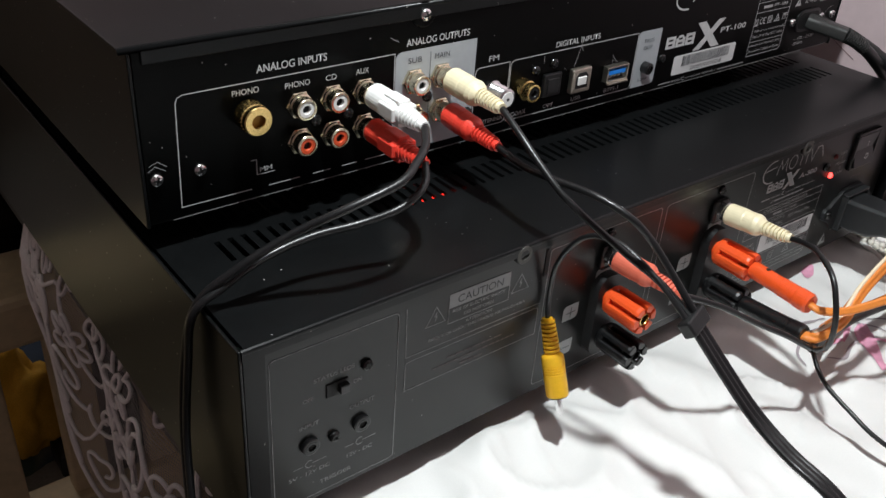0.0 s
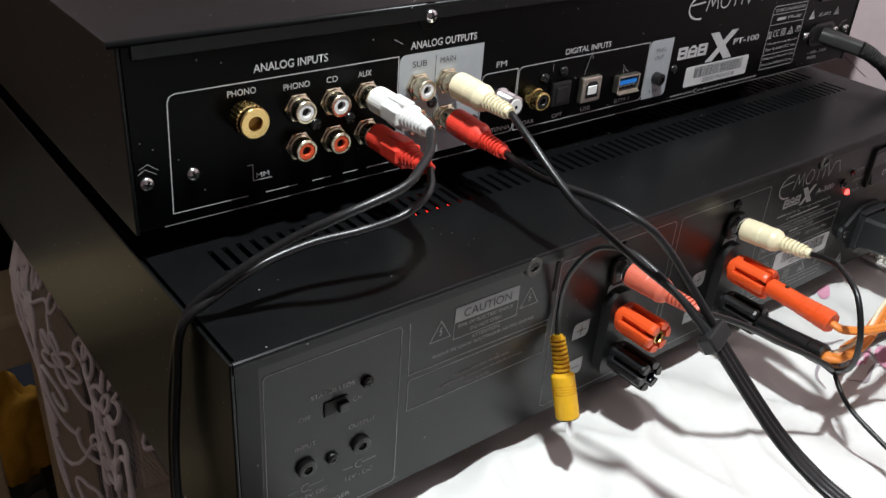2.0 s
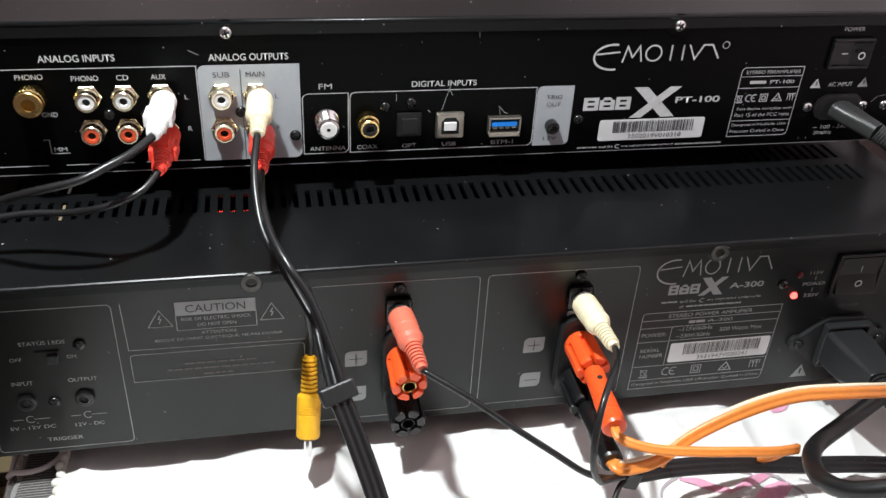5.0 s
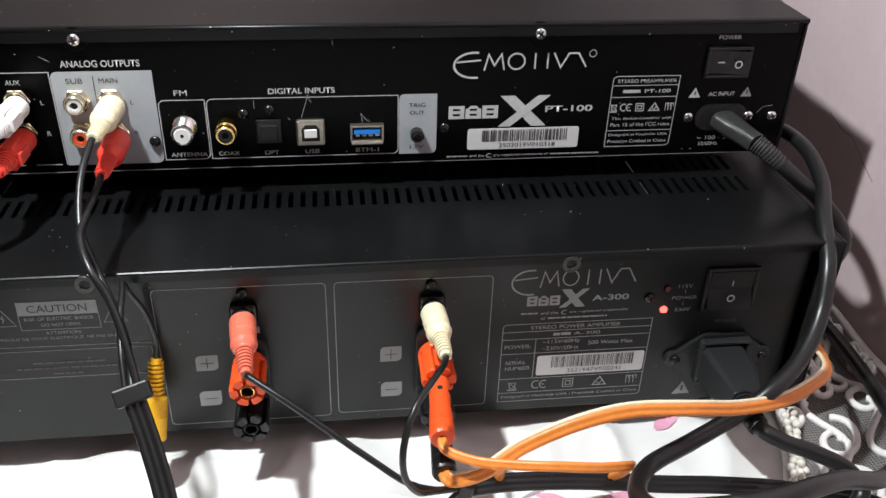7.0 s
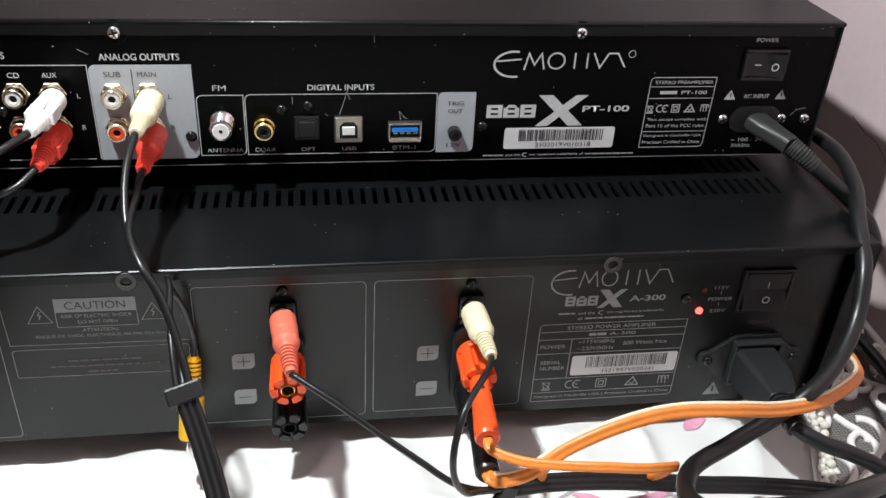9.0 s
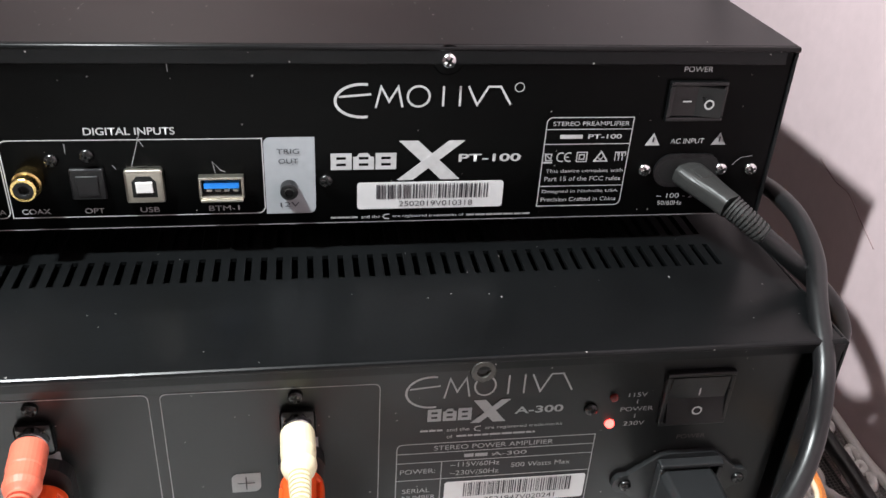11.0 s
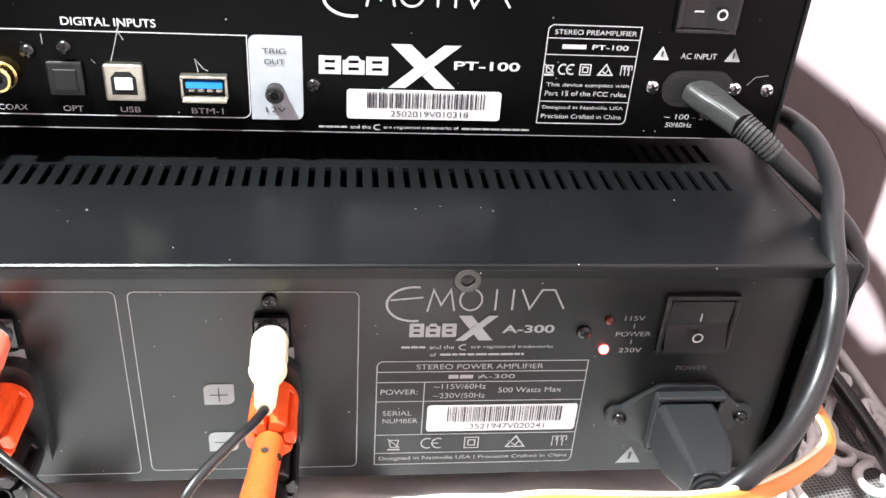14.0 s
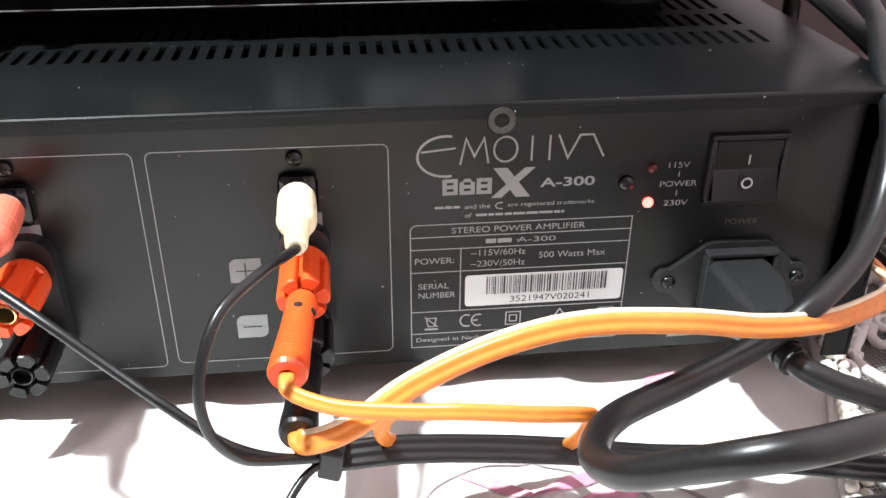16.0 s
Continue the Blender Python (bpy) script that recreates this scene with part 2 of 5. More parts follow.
def smoothed(points, n=8):
    """A smooth line through the points."""
    p = [Vector(q) for q in points]
    p = [2 * p[0] - p[1]] + p + [2 * p[-1] - p[-2]]
    out = []
    for a, b, c, d in zip(p, p[1:], p[2:], p[3:]):
        for i in range(n):
            t = i / n
            out.append(0.5 * (2 * b + (c - a) * t + (2 * a - 5 * b + 4 * c - d) * t * t + (3 * b - a - 3 * c + d) * t ** 3))
    out.append(p[-2])
    return out


def tube(points, radius, sides=12, bm=None, flat=1.0, up=None, caps=True):
    """A round tube along points (already dense); radius a number or a function of 0..1; flat squashes it along up."""
    bm = bm or bmesh.new()
    pts = [Vector(p) for p in points]
    rings, side = [], None
    for i, p in enumerate(pts):
        t = (pts[min(i + 1, len(pts) - 1)] - pts[max(i - 1, 0)]).normalized()
        if up is not None:
            side = t.cross(Vector(up)).normalized()
        elif side is None:
            side = t.orthogonal().normalized()
        else:
            side = (side - t * side.dot(t)).normalized()
        other = side.cross(t)
        r = radius(i / (len(pts) - 1)) if callable(radius) else radius
        rings.append([bm.verts.new(p + side * (r * math.cos(2 * math.pi * k / sides)) + other * (r * flat * math.sin(2 * math.pi * k / sides))) for k in range(sides)])
    for a, b in zip(rings, rings[1:]):
        for k in range(sides):
            j = (k + 1) % sides
            bm.faces.new((a[k], a[j], b[j], b[k]))
    if caps:
        bm.faces.new(rings[0])
        bm.faces.new(rings[-1])
    return bm



def along(a, b):
    """A pose at a whose z axis points to b."""
    d = Vector(b) - Vector(a)
    return Matrix.Translation(a) @ d.to_track_quat("Z", "Y").to_matrix().to_4x4()


def out_of(x, y, z):
    """A pose at that place whose z axis points out of the rear panels."""
    return pose(x, y, z, 90, 0, 0)


MM = 0.001


def stroke(path, width, closed=False):
    """A flat printed line through (x, z) points in millimetres, in the plane y = 0."""
    bm = bmesh.new()
    pts = [Vector((p[0], p[1])) for p in path]
    n = len(pts)
    ring = []
    for i, p in enumerate(pts):
        a = pts[(i - 1) % n] if closed or i > 0 else p
        b = pts[(i + 1) % n] if closed or i < n - 1 else p
        d1, d2 = (p - a), (b - p)
        d1 = d1.normalized() if d1.length > 1e-9 else d2.normalized()
        d2 = d2.normalized() if d2.length > 1e-9 else d1
        t = (d1 + d2).normalized()
        nrm = Vector((-t.y, t.x))
        k = width / 2 / max(nrm.dot(Vector((-d1.y, d1.x))), 0.4)
        ring.append([bm.verts.new(((p.x + s * nrm.x * k) * MM, 0, (p.y + s * nrm.y * k) * MM)) for s in (1, -1)])
    for i in range(n if closed else n - 1):
        a, b = ring[i], ring[(i + 1) % n]
        bm.faces.new((a[0], b[0], b[1], a[1]))
    return bm


def round_rect(x0, z0, x1, z1, tl=0, tr=0, br=0, bl=0, skew=0.0):
    """Corner points (mm) of a rectangle with each corner's own rounding; skew leans it to the right."""
    out = []
    for cx, cz, r, a0 in ((x0 + tl, z1 - tl, tl, 180), (x1 - tr, z1 - tr, tr, 90), (x1 - br, z0 + br, br, 0), (x0 + bl, z0 + bl, bl, -90)):
        for a in ([a0] if r == 0 else [a0 - 90 * i / 6 for i in range(7)]):
            x, z = cx + r * math.cos(radians(a)), cz + r * math.sin(radians(a))
            out.append((x + skew * (z - z0), z))
    return out


def plate(path, thick=0.15):
    """A thin flat plate with that outline (mm), proud of y = 0."""
    bm = bmesh.new()
    f = bm.faces.new([bm.verts.new((x * MM, 0, z * MM)) for x, z in path])
    r = bmesh.ops.extrude_face_region(bm, geom=[f])
    bmesh.ops.translate(bm, verts=[v for v in r["geom"] if isinstance(v, bmesh.types.BMVert)], vec=(0, -thick * MM, 0))
    return bm


TEXTS = []


def text(parent, words, x0, x1, zc, h, y, material, name="lettering", bold=0.0):
    """Lettering that fills the width x0..x1 and the height h (mm) about zc, in the plane y."""
    cu = bpy.data.curves.new(name, "FONT")
    cu.body, cu.size, cu.offset = words, 1.0, bold
    ob = new("type", cu)
    TEXTS.append((ob, parent, x0, x1, zc, h, y, material, name))


def set_type():
    """Turns all the lettering into meshes of the right size."""
    dg = bpy.context.evaluated_depsgraph_get()
    for ob, parent, x0, x1, zc, h, y, material, name in TEXTS:
        me = bpy.data.meshes.new_from_object(ob.evaluated_get(dg))
        co = np.empty(len(me.vertices) * 3)
        me.vertices.foreach_get("co", co)
        co = co.reshape(-1, 3)
        lo, hi = co.min(0), co.max(0)
        new_co = np.zeros_like(co)
        new_co[:, 0] = (x0 + (co[:, 0] - lo[0]) / (hi[0] - lo[0]) * (x1 - x0)) * MM
        new_co[:, 2] = (zc - h / 2 + (co[:, 1] - lo[1]) / (hi[1] - lo[1]) * h) * MM
        me.vertices.foreach_set("co", new_co.ravel())
        me.materials.clear()
        me.materials.append(material)
        me.update()
        bpy.data.objects.remove(ob)
        part(name, me, material, parent, m=Matrix.Translation((0, y, 0)))


def bars(parent, x0, x1, zc, h, y, material, seed=1, gap=0.7):
    """Unreadable small print: a row of plain bars."""
    rnd = random.Random(seed)
    bm = bmesh.new()
    x = x0
    while x < x1 - 0.5:
        w = min(rnd.uniform(2.0, 5.5) * h, x1 - x)
        vs = [bm.verts.new((a * MM, 0, b * MM)) for a, b in ((x, zc - h / 2), (x + w, zc - h / 2), (x + w, zc + h / 2), (x, zc + h / 2))]
        bm.faces.new(vs)
        x += w + gap * h
    return part("small_print", bm, material, parent, m=Matrix.Translation((0, y, 0)))


def line(parent, path, y, material, width=0.35, closed=False, name="printed_line"):
    return part(name, stroke(path, width, closed), material, parent, m=Matrix.Translation((0, y, 0)))


def cross_screw(parent, x, y, z, r=2.6, material=None):
    """A pan-head screw with a cross recess, seen from the back of the unit."""
    prof = [(r, 0), (r, 0.35 * r), (0.85 * r, 0.62 * r), (0.45 * r, 0.78 * r), (0, 0.8 * r)]
    head = part("screw", lathe([(a * MM, b * MM) for a, b in prof], 20), material or M_BLACK_STEEL, parent, m=out_of(x * MM, y, z * MM), smooth=True)
    k = 0.62 * r * MM
    # the cross stands proud; its near-black colour paints the recess's shade
    bm = bmesh.new()
    for sx, sz in ((k, 0.16 * r * MM), (0.16 * r * MM, k)):
        box(bm, (-sx, -sz, 0.68 * r * MM), (sx, sz, 0.84 * r * MM))
    part("cross_recess", bm, M_HOLE_SHADE, head, m=out_of(x * MM, y, z * MM) @ pose(0, 0, 0, 0, 0, 20 + 31 * x))
    return head


def rca_jack(parent, x, y, z, insert, shell=None, length=7.0, nut=True):
    """A panel phono socket: hexagonal base, metal shell, coloured insert with a hole."""
    m = out_of(x * MM, y, z * MM)
    shell = shell or M_NICKEL
    L = length
    jack = part("phono_socket", lathe([(a * MM, b * MM) for a, b in ((4.7, 0), (4.7, L - 4.2), (4.2, L - 3.8), (4.15, L - 0.3), (3.9, L), (3.2, L), (3.2, L - 2.0))], 28), shell, parent, m=m, smooth=False)
    part("insert", lathe([(a * MM, b * MM) for a, b in ((3.2, L - 2.2), (3.2, L - 0.5), (2.9, L - 0.2), (1.75, L - 0.2), (1.6, L - 0.5), (1.6, L - 2.0), (0, L - 2.0))], 24), insert, jack, m=m)
    part("socket_hole", lathe([(1.55 * MM, (L - 1.7) * MM), (0, (L - 1.7) * MM)], 16), M_HOLE_SHADE, jack, m=m)
    if nut:
        part("hex_nut", lathe([(a * MM, b * MM) for a, b in ((5.6, 0), (5.6, 1.5), (5.2, 1.9), (4.6, 1.9))], 6), shell, jack, m=m)
    return jack


def jack_35(parent, x, y, z, r=3.2, length=2.5):
    """A small round 3.5 mm socket with a dark hole."""
    m = out_of(x * MM, y, z * MM)
    j = part("trigger_socket", lathe([(a * MM, b * MM) for a, b in ((r, 0), (r, length), (r * 0.85, length + 0.3), (r * 0.62, length + 0.3), (r * 0.55, length - 0.4), (r * 0.55, length - 1.2))], 24), M_BLACK, parent, m=m)
    part("metal_bush", lathe([(a * MM, b * MM) for a, b in ((r * 0.6, length - 0.5), (r * 0.62, length + 0.45), (r * 0.45, length + 0.5), (r * 0.42, length - 0.6))], 20), M_BLACK_STEEL, j, m=m)
    part("socket_hole", lathe([(r * 0.44 * MM, (length - 0.3) * MM), (0, (length - 0.3) * MM)], 16), M_HOLE_SHADE, j, m=m)
    return j


def warning_sign(parent, x, z, size, y, material, fill=False):
    tri = [(x - size * 0.55, z - size * 0.45), (x + size * 0.55, z - size * 0.45), (x, z + size * 0.5)]
    if fill:
        s = part("warning_sign", plate(tri, 0.05), material, parent, m=Matrix.Translation((0, y, 0)))
        part("sign_mark", plate([(x - 0.06 * size, z - 0.2 * size), (x + 0.06 * size, z - 0.2 * size), (x + 0.08 * size, z + 0.2 * size), (x - 0.04 * size, z + 0.2 * size)], 0.05), M_INK_DARK, s, m=Matrix.Translation((0, y - 0.0002, 0)))
        return s
    s = line(parent, tri, y, material, 0.3, True, "warning_sign")
    return line(s, [(x + 0.05 * size, z + 0.2 * size), (x - 0.06 * size, z), (x + 0.06 * size, z - 0.02 * size), (x - 0.04 * size, z - 0.25 * size)], y, material, 0.35, False, "sign_mark")


def barcode(parent, x0, x1, z0, z1, bx0, bx1, bz0, bz1, y, digits, seed):
    """A white sticker with rounded corners, bars and a number below them."""
    st = part("barcode_sticker", plate(round_rect(x0, z0, x1, z1, 1.2, 1.2, 1.2, 1.2), 0.15), M_STICKER, parent, "white barcode sticker", m=Matrix.Translation((0, y, 0)))
    rnd = random.Random(seed)
    bm = bmesh.new()
    x = bx0
    while x < bx1:
        w = rnd.choice((0.22, 0.22, 0.4, 0.6))
        vs = [bm.verts.new((a * MM, 0, b * MM)) for a, b in ((x, bz0), (x + w, bz0), (x + w, bz1), (x, bz1))]
        bm.faces.new(vs)
        x += w + rnd.choice((0.25, 0.25, 0.45, 0.6))
    part("barcode_print", bm, M_INK_DARK, st, m=Matrix.Translation((0, y - 0.0003, 0)))
    text(st, digits, bx0 + (bx1 - bx0) * 0.2, bx1 - (bx1 - bx0) * 0.14, (z0 + bz0) / 2, (bz0 - z0) * 0.52, y - 0.0003, M_INK_DARK, "sticker_number")


def maker_mark(parent, x0, x1, z0, z1, y, material, w=0.6):
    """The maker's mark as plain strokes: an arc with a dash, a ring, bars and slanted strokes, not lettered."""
    W, H = x1 - x0, z1 - z0

    def at(u, v):
        return (x0 + W * u, z0 + H * v)

    arc = [at(0.15 + 0.15 * math.cos(radians(a)), 0.48 + 0.50 * math.sin(radians(a))) for a in range(78, 283, 12)]
    mark = line(parent, arc, y, material, w * 1.25, False, "maker_mark")
    strokes = [[at(0.02, 0.60), at(0.20, 0.68)], [at(0.225, 0.26), at(0.255, 0.90), at(0.30, 0.46), at(0.35, 0.90), at(0.375, 0.28)], [at(0.605, 0.30), at(0.605, 0.92)], [at(0.70, 0.30), at(0.70, 0.92)],
               [at(0.745, 0.92), at(0.80, 0.34), at(0.86, 0.90), at(0.93, 0.90), at(0.995, 0.34)]]
    for path in strokes:
        line(mark, path, y, material, w, False, "mark_stroke")
    cx, cz = at(0.465, 0.61)
    line(mark, [(cx + 0.062 * W * math.cos(a * math.pi / 10), cz + 0.31 * H * math.sin(a * math.pi / 10)) for a in range(20)], y, material, w, True, "mark_stroke")
    return mark


def series_mark(parent, bas, cross, model, y, material, words):
    """The series mark: three blocks of short bars, a heavy cross, and the model number."""
    x0, x1, z0, z1 = bas
    k, h = (x1 - x0) / 3, (z1 - z0) / 5
    for i in range(3):
        a, b = x0 + i * k + 0.25, x0 + (i + 1) * k - 0.25
        for r in (0, 2, 4):
            inset = 0.14 * k * (i == 1) * r / 2
            part("series_bar", plate([(a + inset * 0.5, z0 + r * h), (b - inset * 0.5, z0 + r * h), (b - inset, z0 + (r + 1.15) * h), (a + inset, z0 + (r + 1.15) * h)], 0.05), material, parent, m=Matrix.Translation((0, y, 0)))
        for c in ((a, a + 0.25 * k), (b - 0.25 * k, b)):
            part("series_bar", plate([(c[0], z0 + h), (c[1], z0 + h), (c[1], z1 - h), (c[0], z1 - h)], 0.05), material, parent, m=Matrix.Translation((0, y + 0.00003, 0)))
    x0, x1, z0, z1 = cross
    k = (x1 - x0) * 0.24
    part("series_cross", plate([(x0 + 0.5, z1), (x0 + k + 1.5, z1), (x1 - 1.2, z0), (x1 - k - 2.4, z0)], 0.05), material, parent, m=Matrix.Translation((0, y, 0)))
    part("series_cross", plate([(x1, z1), (x1 - k, z1), (x0, z0), (x0 + k, z0)], 0.05), material, parent, m=Matrix.Translation((0, y - 0.0001, 0)))
    x0, x1, z0, z1 = model
    text(parent, words, x0, x1, (z0 + z1) / 2, z1 - z0, y, material, "model_number", bold=0.02)

# ---- room ----
FLOOR_Z, CEIL_Z = -0.78, 1.75
WX0, WX1, WY0, WY1 = -2.2, 0.495, -1.9, 2.4


def slab(name, lo, hi, material, label):
    return tagged(solid(name, boxed(lo, hi), material), label, name.split("_")[0], kind="structure")


slab("floor", (WX0 - 0.1, WY0 - 0.1, FLOOR_Z - 0.05), (WX1 + 0.1, WY1 + 0.1, FLOOR_Z), M_FLOOR, "brown tiled floor of a bedroom")
slab("ceiling", (WX0 - 0.1, WY0 - 0.1, CEIL_Z), (WX1 + 0.1, WY1 + 0.1, CEIL_Z + 0.05), M_CEIL, "pale painted bedroom ceiling")
slab("wall_east", (WX1, WY0 - 0.1, FLOOR_Z), (WX1 + 0.1, WY1 + 0.1, CEIL_Z), M_WALL, "pale pink painted wall beside the table")
slab("wall_west", (WX0 - 0.1, WY0 - 0.1, FLOOR_Z), (WX0, WY1 + 0.1, CEIL_Z), M_WALL, "pale pink painted wall")
slab("wall_north", (WX0, WY1, FLOOR_Z), (WX1, WY1 + 0.1, CEIL_Z), M_WALL, "pale pink painted wall")
slab("wall_south", (WX0, WY0 - 0.1, FLOOR_Z), (WX1, WY0, CEIL_Z), M_WALL, "pale pink painted wall")

# a hairline crack in the wall paint
crack = tagged(solid("wall_crack", tube(smoothed([(0.4948, 0.125, 0.103), (0.4948, 0.11, 0.099), (0.4948, 0.098, 0.0985), (0.4948, 0.085, 0.092), (0.4948, 0.072, 0.086)], 4), 0.00025, 5), mat("crack_shadow", (0.25, 0.17, 0.17), 0.9)), "thin crack in the pink wall paint", "crack", kind="structure")

# ---- table and cloth ----
table = thing("table", (0.26, 0.05, FLOOR_Z), "dark wooden table under a white cloth", "table")
part("tabletop", boxed((0.012, -0.42, -0.040), (0.490, 0.44, -0.010), 0.003), M_TABLE, table)
for x in (0.06, 0.46):
    for y in (-0.39, 0.41):
        part("leg", boxed((x - 0.02, y - 0.02, FLOOR_Z), (x + 0.02, y + 0.02, -0.040), 0.002), M_TABLE, table)


def cloth_height(x, y):
    """Folds of the cloth: it lies flat under the units and ripples before them."""
    v = Vector((x * 16, y * 16, 0.3))
    h = 0.0040 * noise.noise(v) + 0.0020 * noise.noise(v * 2.6 + Vector((7, 1, 2)))
    crease = 1 - abs(noise.noise(Vector((x * 21 + y * 9, y * 13 - x * 5, 4.1)))) * 3.2
    h += 0.0042 * max(crease, 0.0) ** 2
    fine = 1 - abs(noise.noise(Vector((x * 52 - y * 20, y * 34 + x * 11, 9.4)))) * 3.0
    h += 0.0013 * max(fine, 0.0) ** 2
    ridge = math.exp(-((x - 0.30 - 0.25 * (y + 0.05)) / 0.018) ** 2) + 0.8 * math.exp(-((x - 0.225 + 0.35 * (y + 0.02)) / 0.012) ** 2) + 0.7 * math.exp(-((x - 0.095 - 0.6 * (y + 0.03)) / 0.014) ** 2)
    h += 0.0045 * ridge
    w = min(max((0.022 - y) / 0.03, 0.0), 1.0)
    return -0.0085 + (h + 0.0030) * w + 0.001


def pearl_x(y):
    """Where the satin ends and the net begins, along the wall side."""
    return 0.425 + 0.30 * (y + 0.016) if y > -0.016 else 0.425 + 0.42 * (y + 0.016) if y > -0.08 else 0.398


cloth = bmesh.new()
NX, NY = 150, 260
grid = []
for j in range(NY + 1):
    y = -0.45 + 0.9 * j / NY
    row = []
    x_hi = min(pearl_x(min(y, 0.14)) + 0.004, 0.485)
    for i in range(NX + 1):
        u = i / NX
        x = 0.033 + u * (x_hi - 0.033)
        z = cloth_height(x, y)
        if i < 4:
            z -= 0.0008 * (1 - i / 4)
        row.append(cloth.verts.new((x, y, z)))
    grid.append(row)
for a, b in zip(grid, grid[1:]):
    for i in range(NX):
        cloth.faces.new((a[i], a[i + 1], b[i + 1], b[i]))
r = bmesh.ops.extrude_face_region(cloth, geom=list(cloth.faces))
bmesh.ops.translate(cloth, verts=[v for v in r["geom"] if isinstance(v, bmesh.types.BMVert)], vec=(0, 0, -0.0008))
tablecloth = tagged(solid("tablecloth", cloth, M_CLOTH, True), "rumpled white satin tablecloth with faint pink print", "tablecloth")


def printed(name, points, width, material):
    """A printed stroke lying on the cloth, pointed at both ends."""
    line_ = smoothed([(x, y, 0) for x, y in points], 8)
    bm = bmesh.new()
    edge = []
    for i, p in enumerate(line_):
        t = (line_[min(i + 1, len(line_) - 1)] - line_[max(i - 1, 0)]).normalized()
        k = width / 2 * (0.25 + 0.75 * math.sin(math.pi * i / (len(line_) - 1)))
        edge.append([bm.verts.new((p.x - t.y * k * d, p.y + t.x * k * d, cloth_height(p.x - t.y * k * d, p.y + t.x * k * d) + 0.0007)) for d in (-1, 0, 1)])
    for a, b in zip(edge, edge[1:]):
        for d in (0, 1):
            bm.faces.new((a[d], a[d + 1], b[d + 1], b[d]))
    return part(name, bm, material, tablecloth, smooth=True)


M_PRINT_GREY = mat("grey_print_on_cloth", (0.40, 0.35, 0.37), 0.6, spread=0.12)
M_PRINT_PINK = mat("pink_print_on_cloth", (0.78, 0.36, 0.50), 0.6, spread=0.15)
for pts in (((0.286, -0.054), (0.290, -0.046), (0.300, -0.042), (0.312, -0.041), (0.324, -0.043), (0.334, -0.050)), ((0.335, -0.043), (0.345, -0.047), (0.352, -0.055), (0.351, -0.066)),
            ((0.297, -0.058), (0.306, -0.063), (0.317, -0.060), (0.326, -0.064)), ((0.356, -0.047), (0.364, -0.052), (0.370, -0.060), (0.380, -0.063)), ((0.300, -0.036), (0.316, -0.034), (0.330, -0.037))):
    printed("printed_scroll", pts, 0.0020, M_PRINT_GREY)
for pts, w in ((((0.298, -0.044), (0.307, -0.049), (0.317, -0.055)), 0.0045), (((0.316, -0.056), (0.330, -0.050), (0.344, -0.044)), 0.0036), (((0.366, -0.004), (0.371, -0.001), (0.378, 0.001)), 0.007), (((0.338, -0.062), (0.346, -0.070), (0.350, -0.080)), 0.005), (((0.316, -0.080), (0.326, -0.068), (0.338, -0.056), (0.350, -0.050)), 0.011)):
    printed("printed_petal", pts, w, M_PRINT_PINK)


def motif(bm, place, size, rnd, r):
    """One lace figure: a looped flower or a scroll, laid by place(u, v)."""
    kind = rnd.random()
    a0 = rnd.uniform(0, 6.28)
    if kind < 0.45:
        k = rnd.choice((4, 5, 6))
        pts = []
        for i in range(k * 14 + 1):
            a = i / (k * 14) * 2 * math.pi
            rr = size * (0.38 + 0.62 * abs(math.sin(k * a / 2)))
            pts.append(place(rr * math.cos(a + a0), rr * math.sin(a + a0)))
        tube(pts, r, 6, bm)
        tube([place(0.22 * size * math.cos(a * 0.5), 0.22 * size * math.sin(a * 0.5)) for a in range(14)], r, 6, bm)
    else:
        turn = rnd.choice((-1, 1))
        pts = []
        for i in range(34):
            a = i / 33 * 2.6 * math.pi
            rr = size * (1.15 - 0.95 * i / 33)
            pts.append(place(rr * math.cos(turn * a + a0), rr * math.sin(turn * a + a0)))
        tube(pts, r, 6, bm)


def lace(name, at, surface, us, vs, n, seed, label, net, size=0.011, r=0.0009):
    """Net with raised cord figures over surface(u, v)."""
    rnd = random.Random(seed)
    ob = thing(name, at, label, "lace")
    bm = bmesh.new()
    nu, nv = 60, 24
    g = [[bm.verts.new(surface(us[0] + (us[1] - us[0]) * i / nu, vs[0] + (vs[1] - vs[0]) * j / nv)) for i in range(nu + 1)] for j in range(nv + 1)]
    for a, b in zip(g, g[1:]):
        for i in range(nu):
            bm.faces.new((a[i], a[i + 1], b[i + 1], b[i]))
    part("net", bm, net, ob, smooth=True)
    bm = bmesh.new()
    placed, tries = [], 0
    while len(placed) < n and tries < 6000:
        tries += 1
        u, v = rnd.uniform(*us), rnd.uniform(*vs)
        if any((u - a) ** 2 + (v - b) ** 2 < (1.45 * size) ** 2 for a, b in placed):
            continue
        placed.append((u, v))
        motif(bm, lambda du, dv: Vector(surface(min(max(u + du, us[0]), us[1]), min(max(v + dv, vs[0]), vs[1]), 0.001)), size * rnd.uniform(0.75, 1.1), rnd, r)
    for v in vs:
        pts = [Vector(surface(us[0] + (us[1] - us[0]) * i / 90, v, 0.001)) for i in range(91)]
        tube(pts, r * 1.1, 6, bm)
    for k in (0.33, 0.7):
        pts = [Vector(surface(us[0] + (us[1] - us[0]) * i / 120, vs[0] + (vs[1] - vs[0]) * (k + 0.12 * math.sin(i * 0.55 + 9 * k)), 0.001)) for i in range(121)]
        tube(pts, r, 6, bm)
    part("cord_figures", bm, M_CORD, ob, "raised looped cord figures", smooth=True)
    return ob


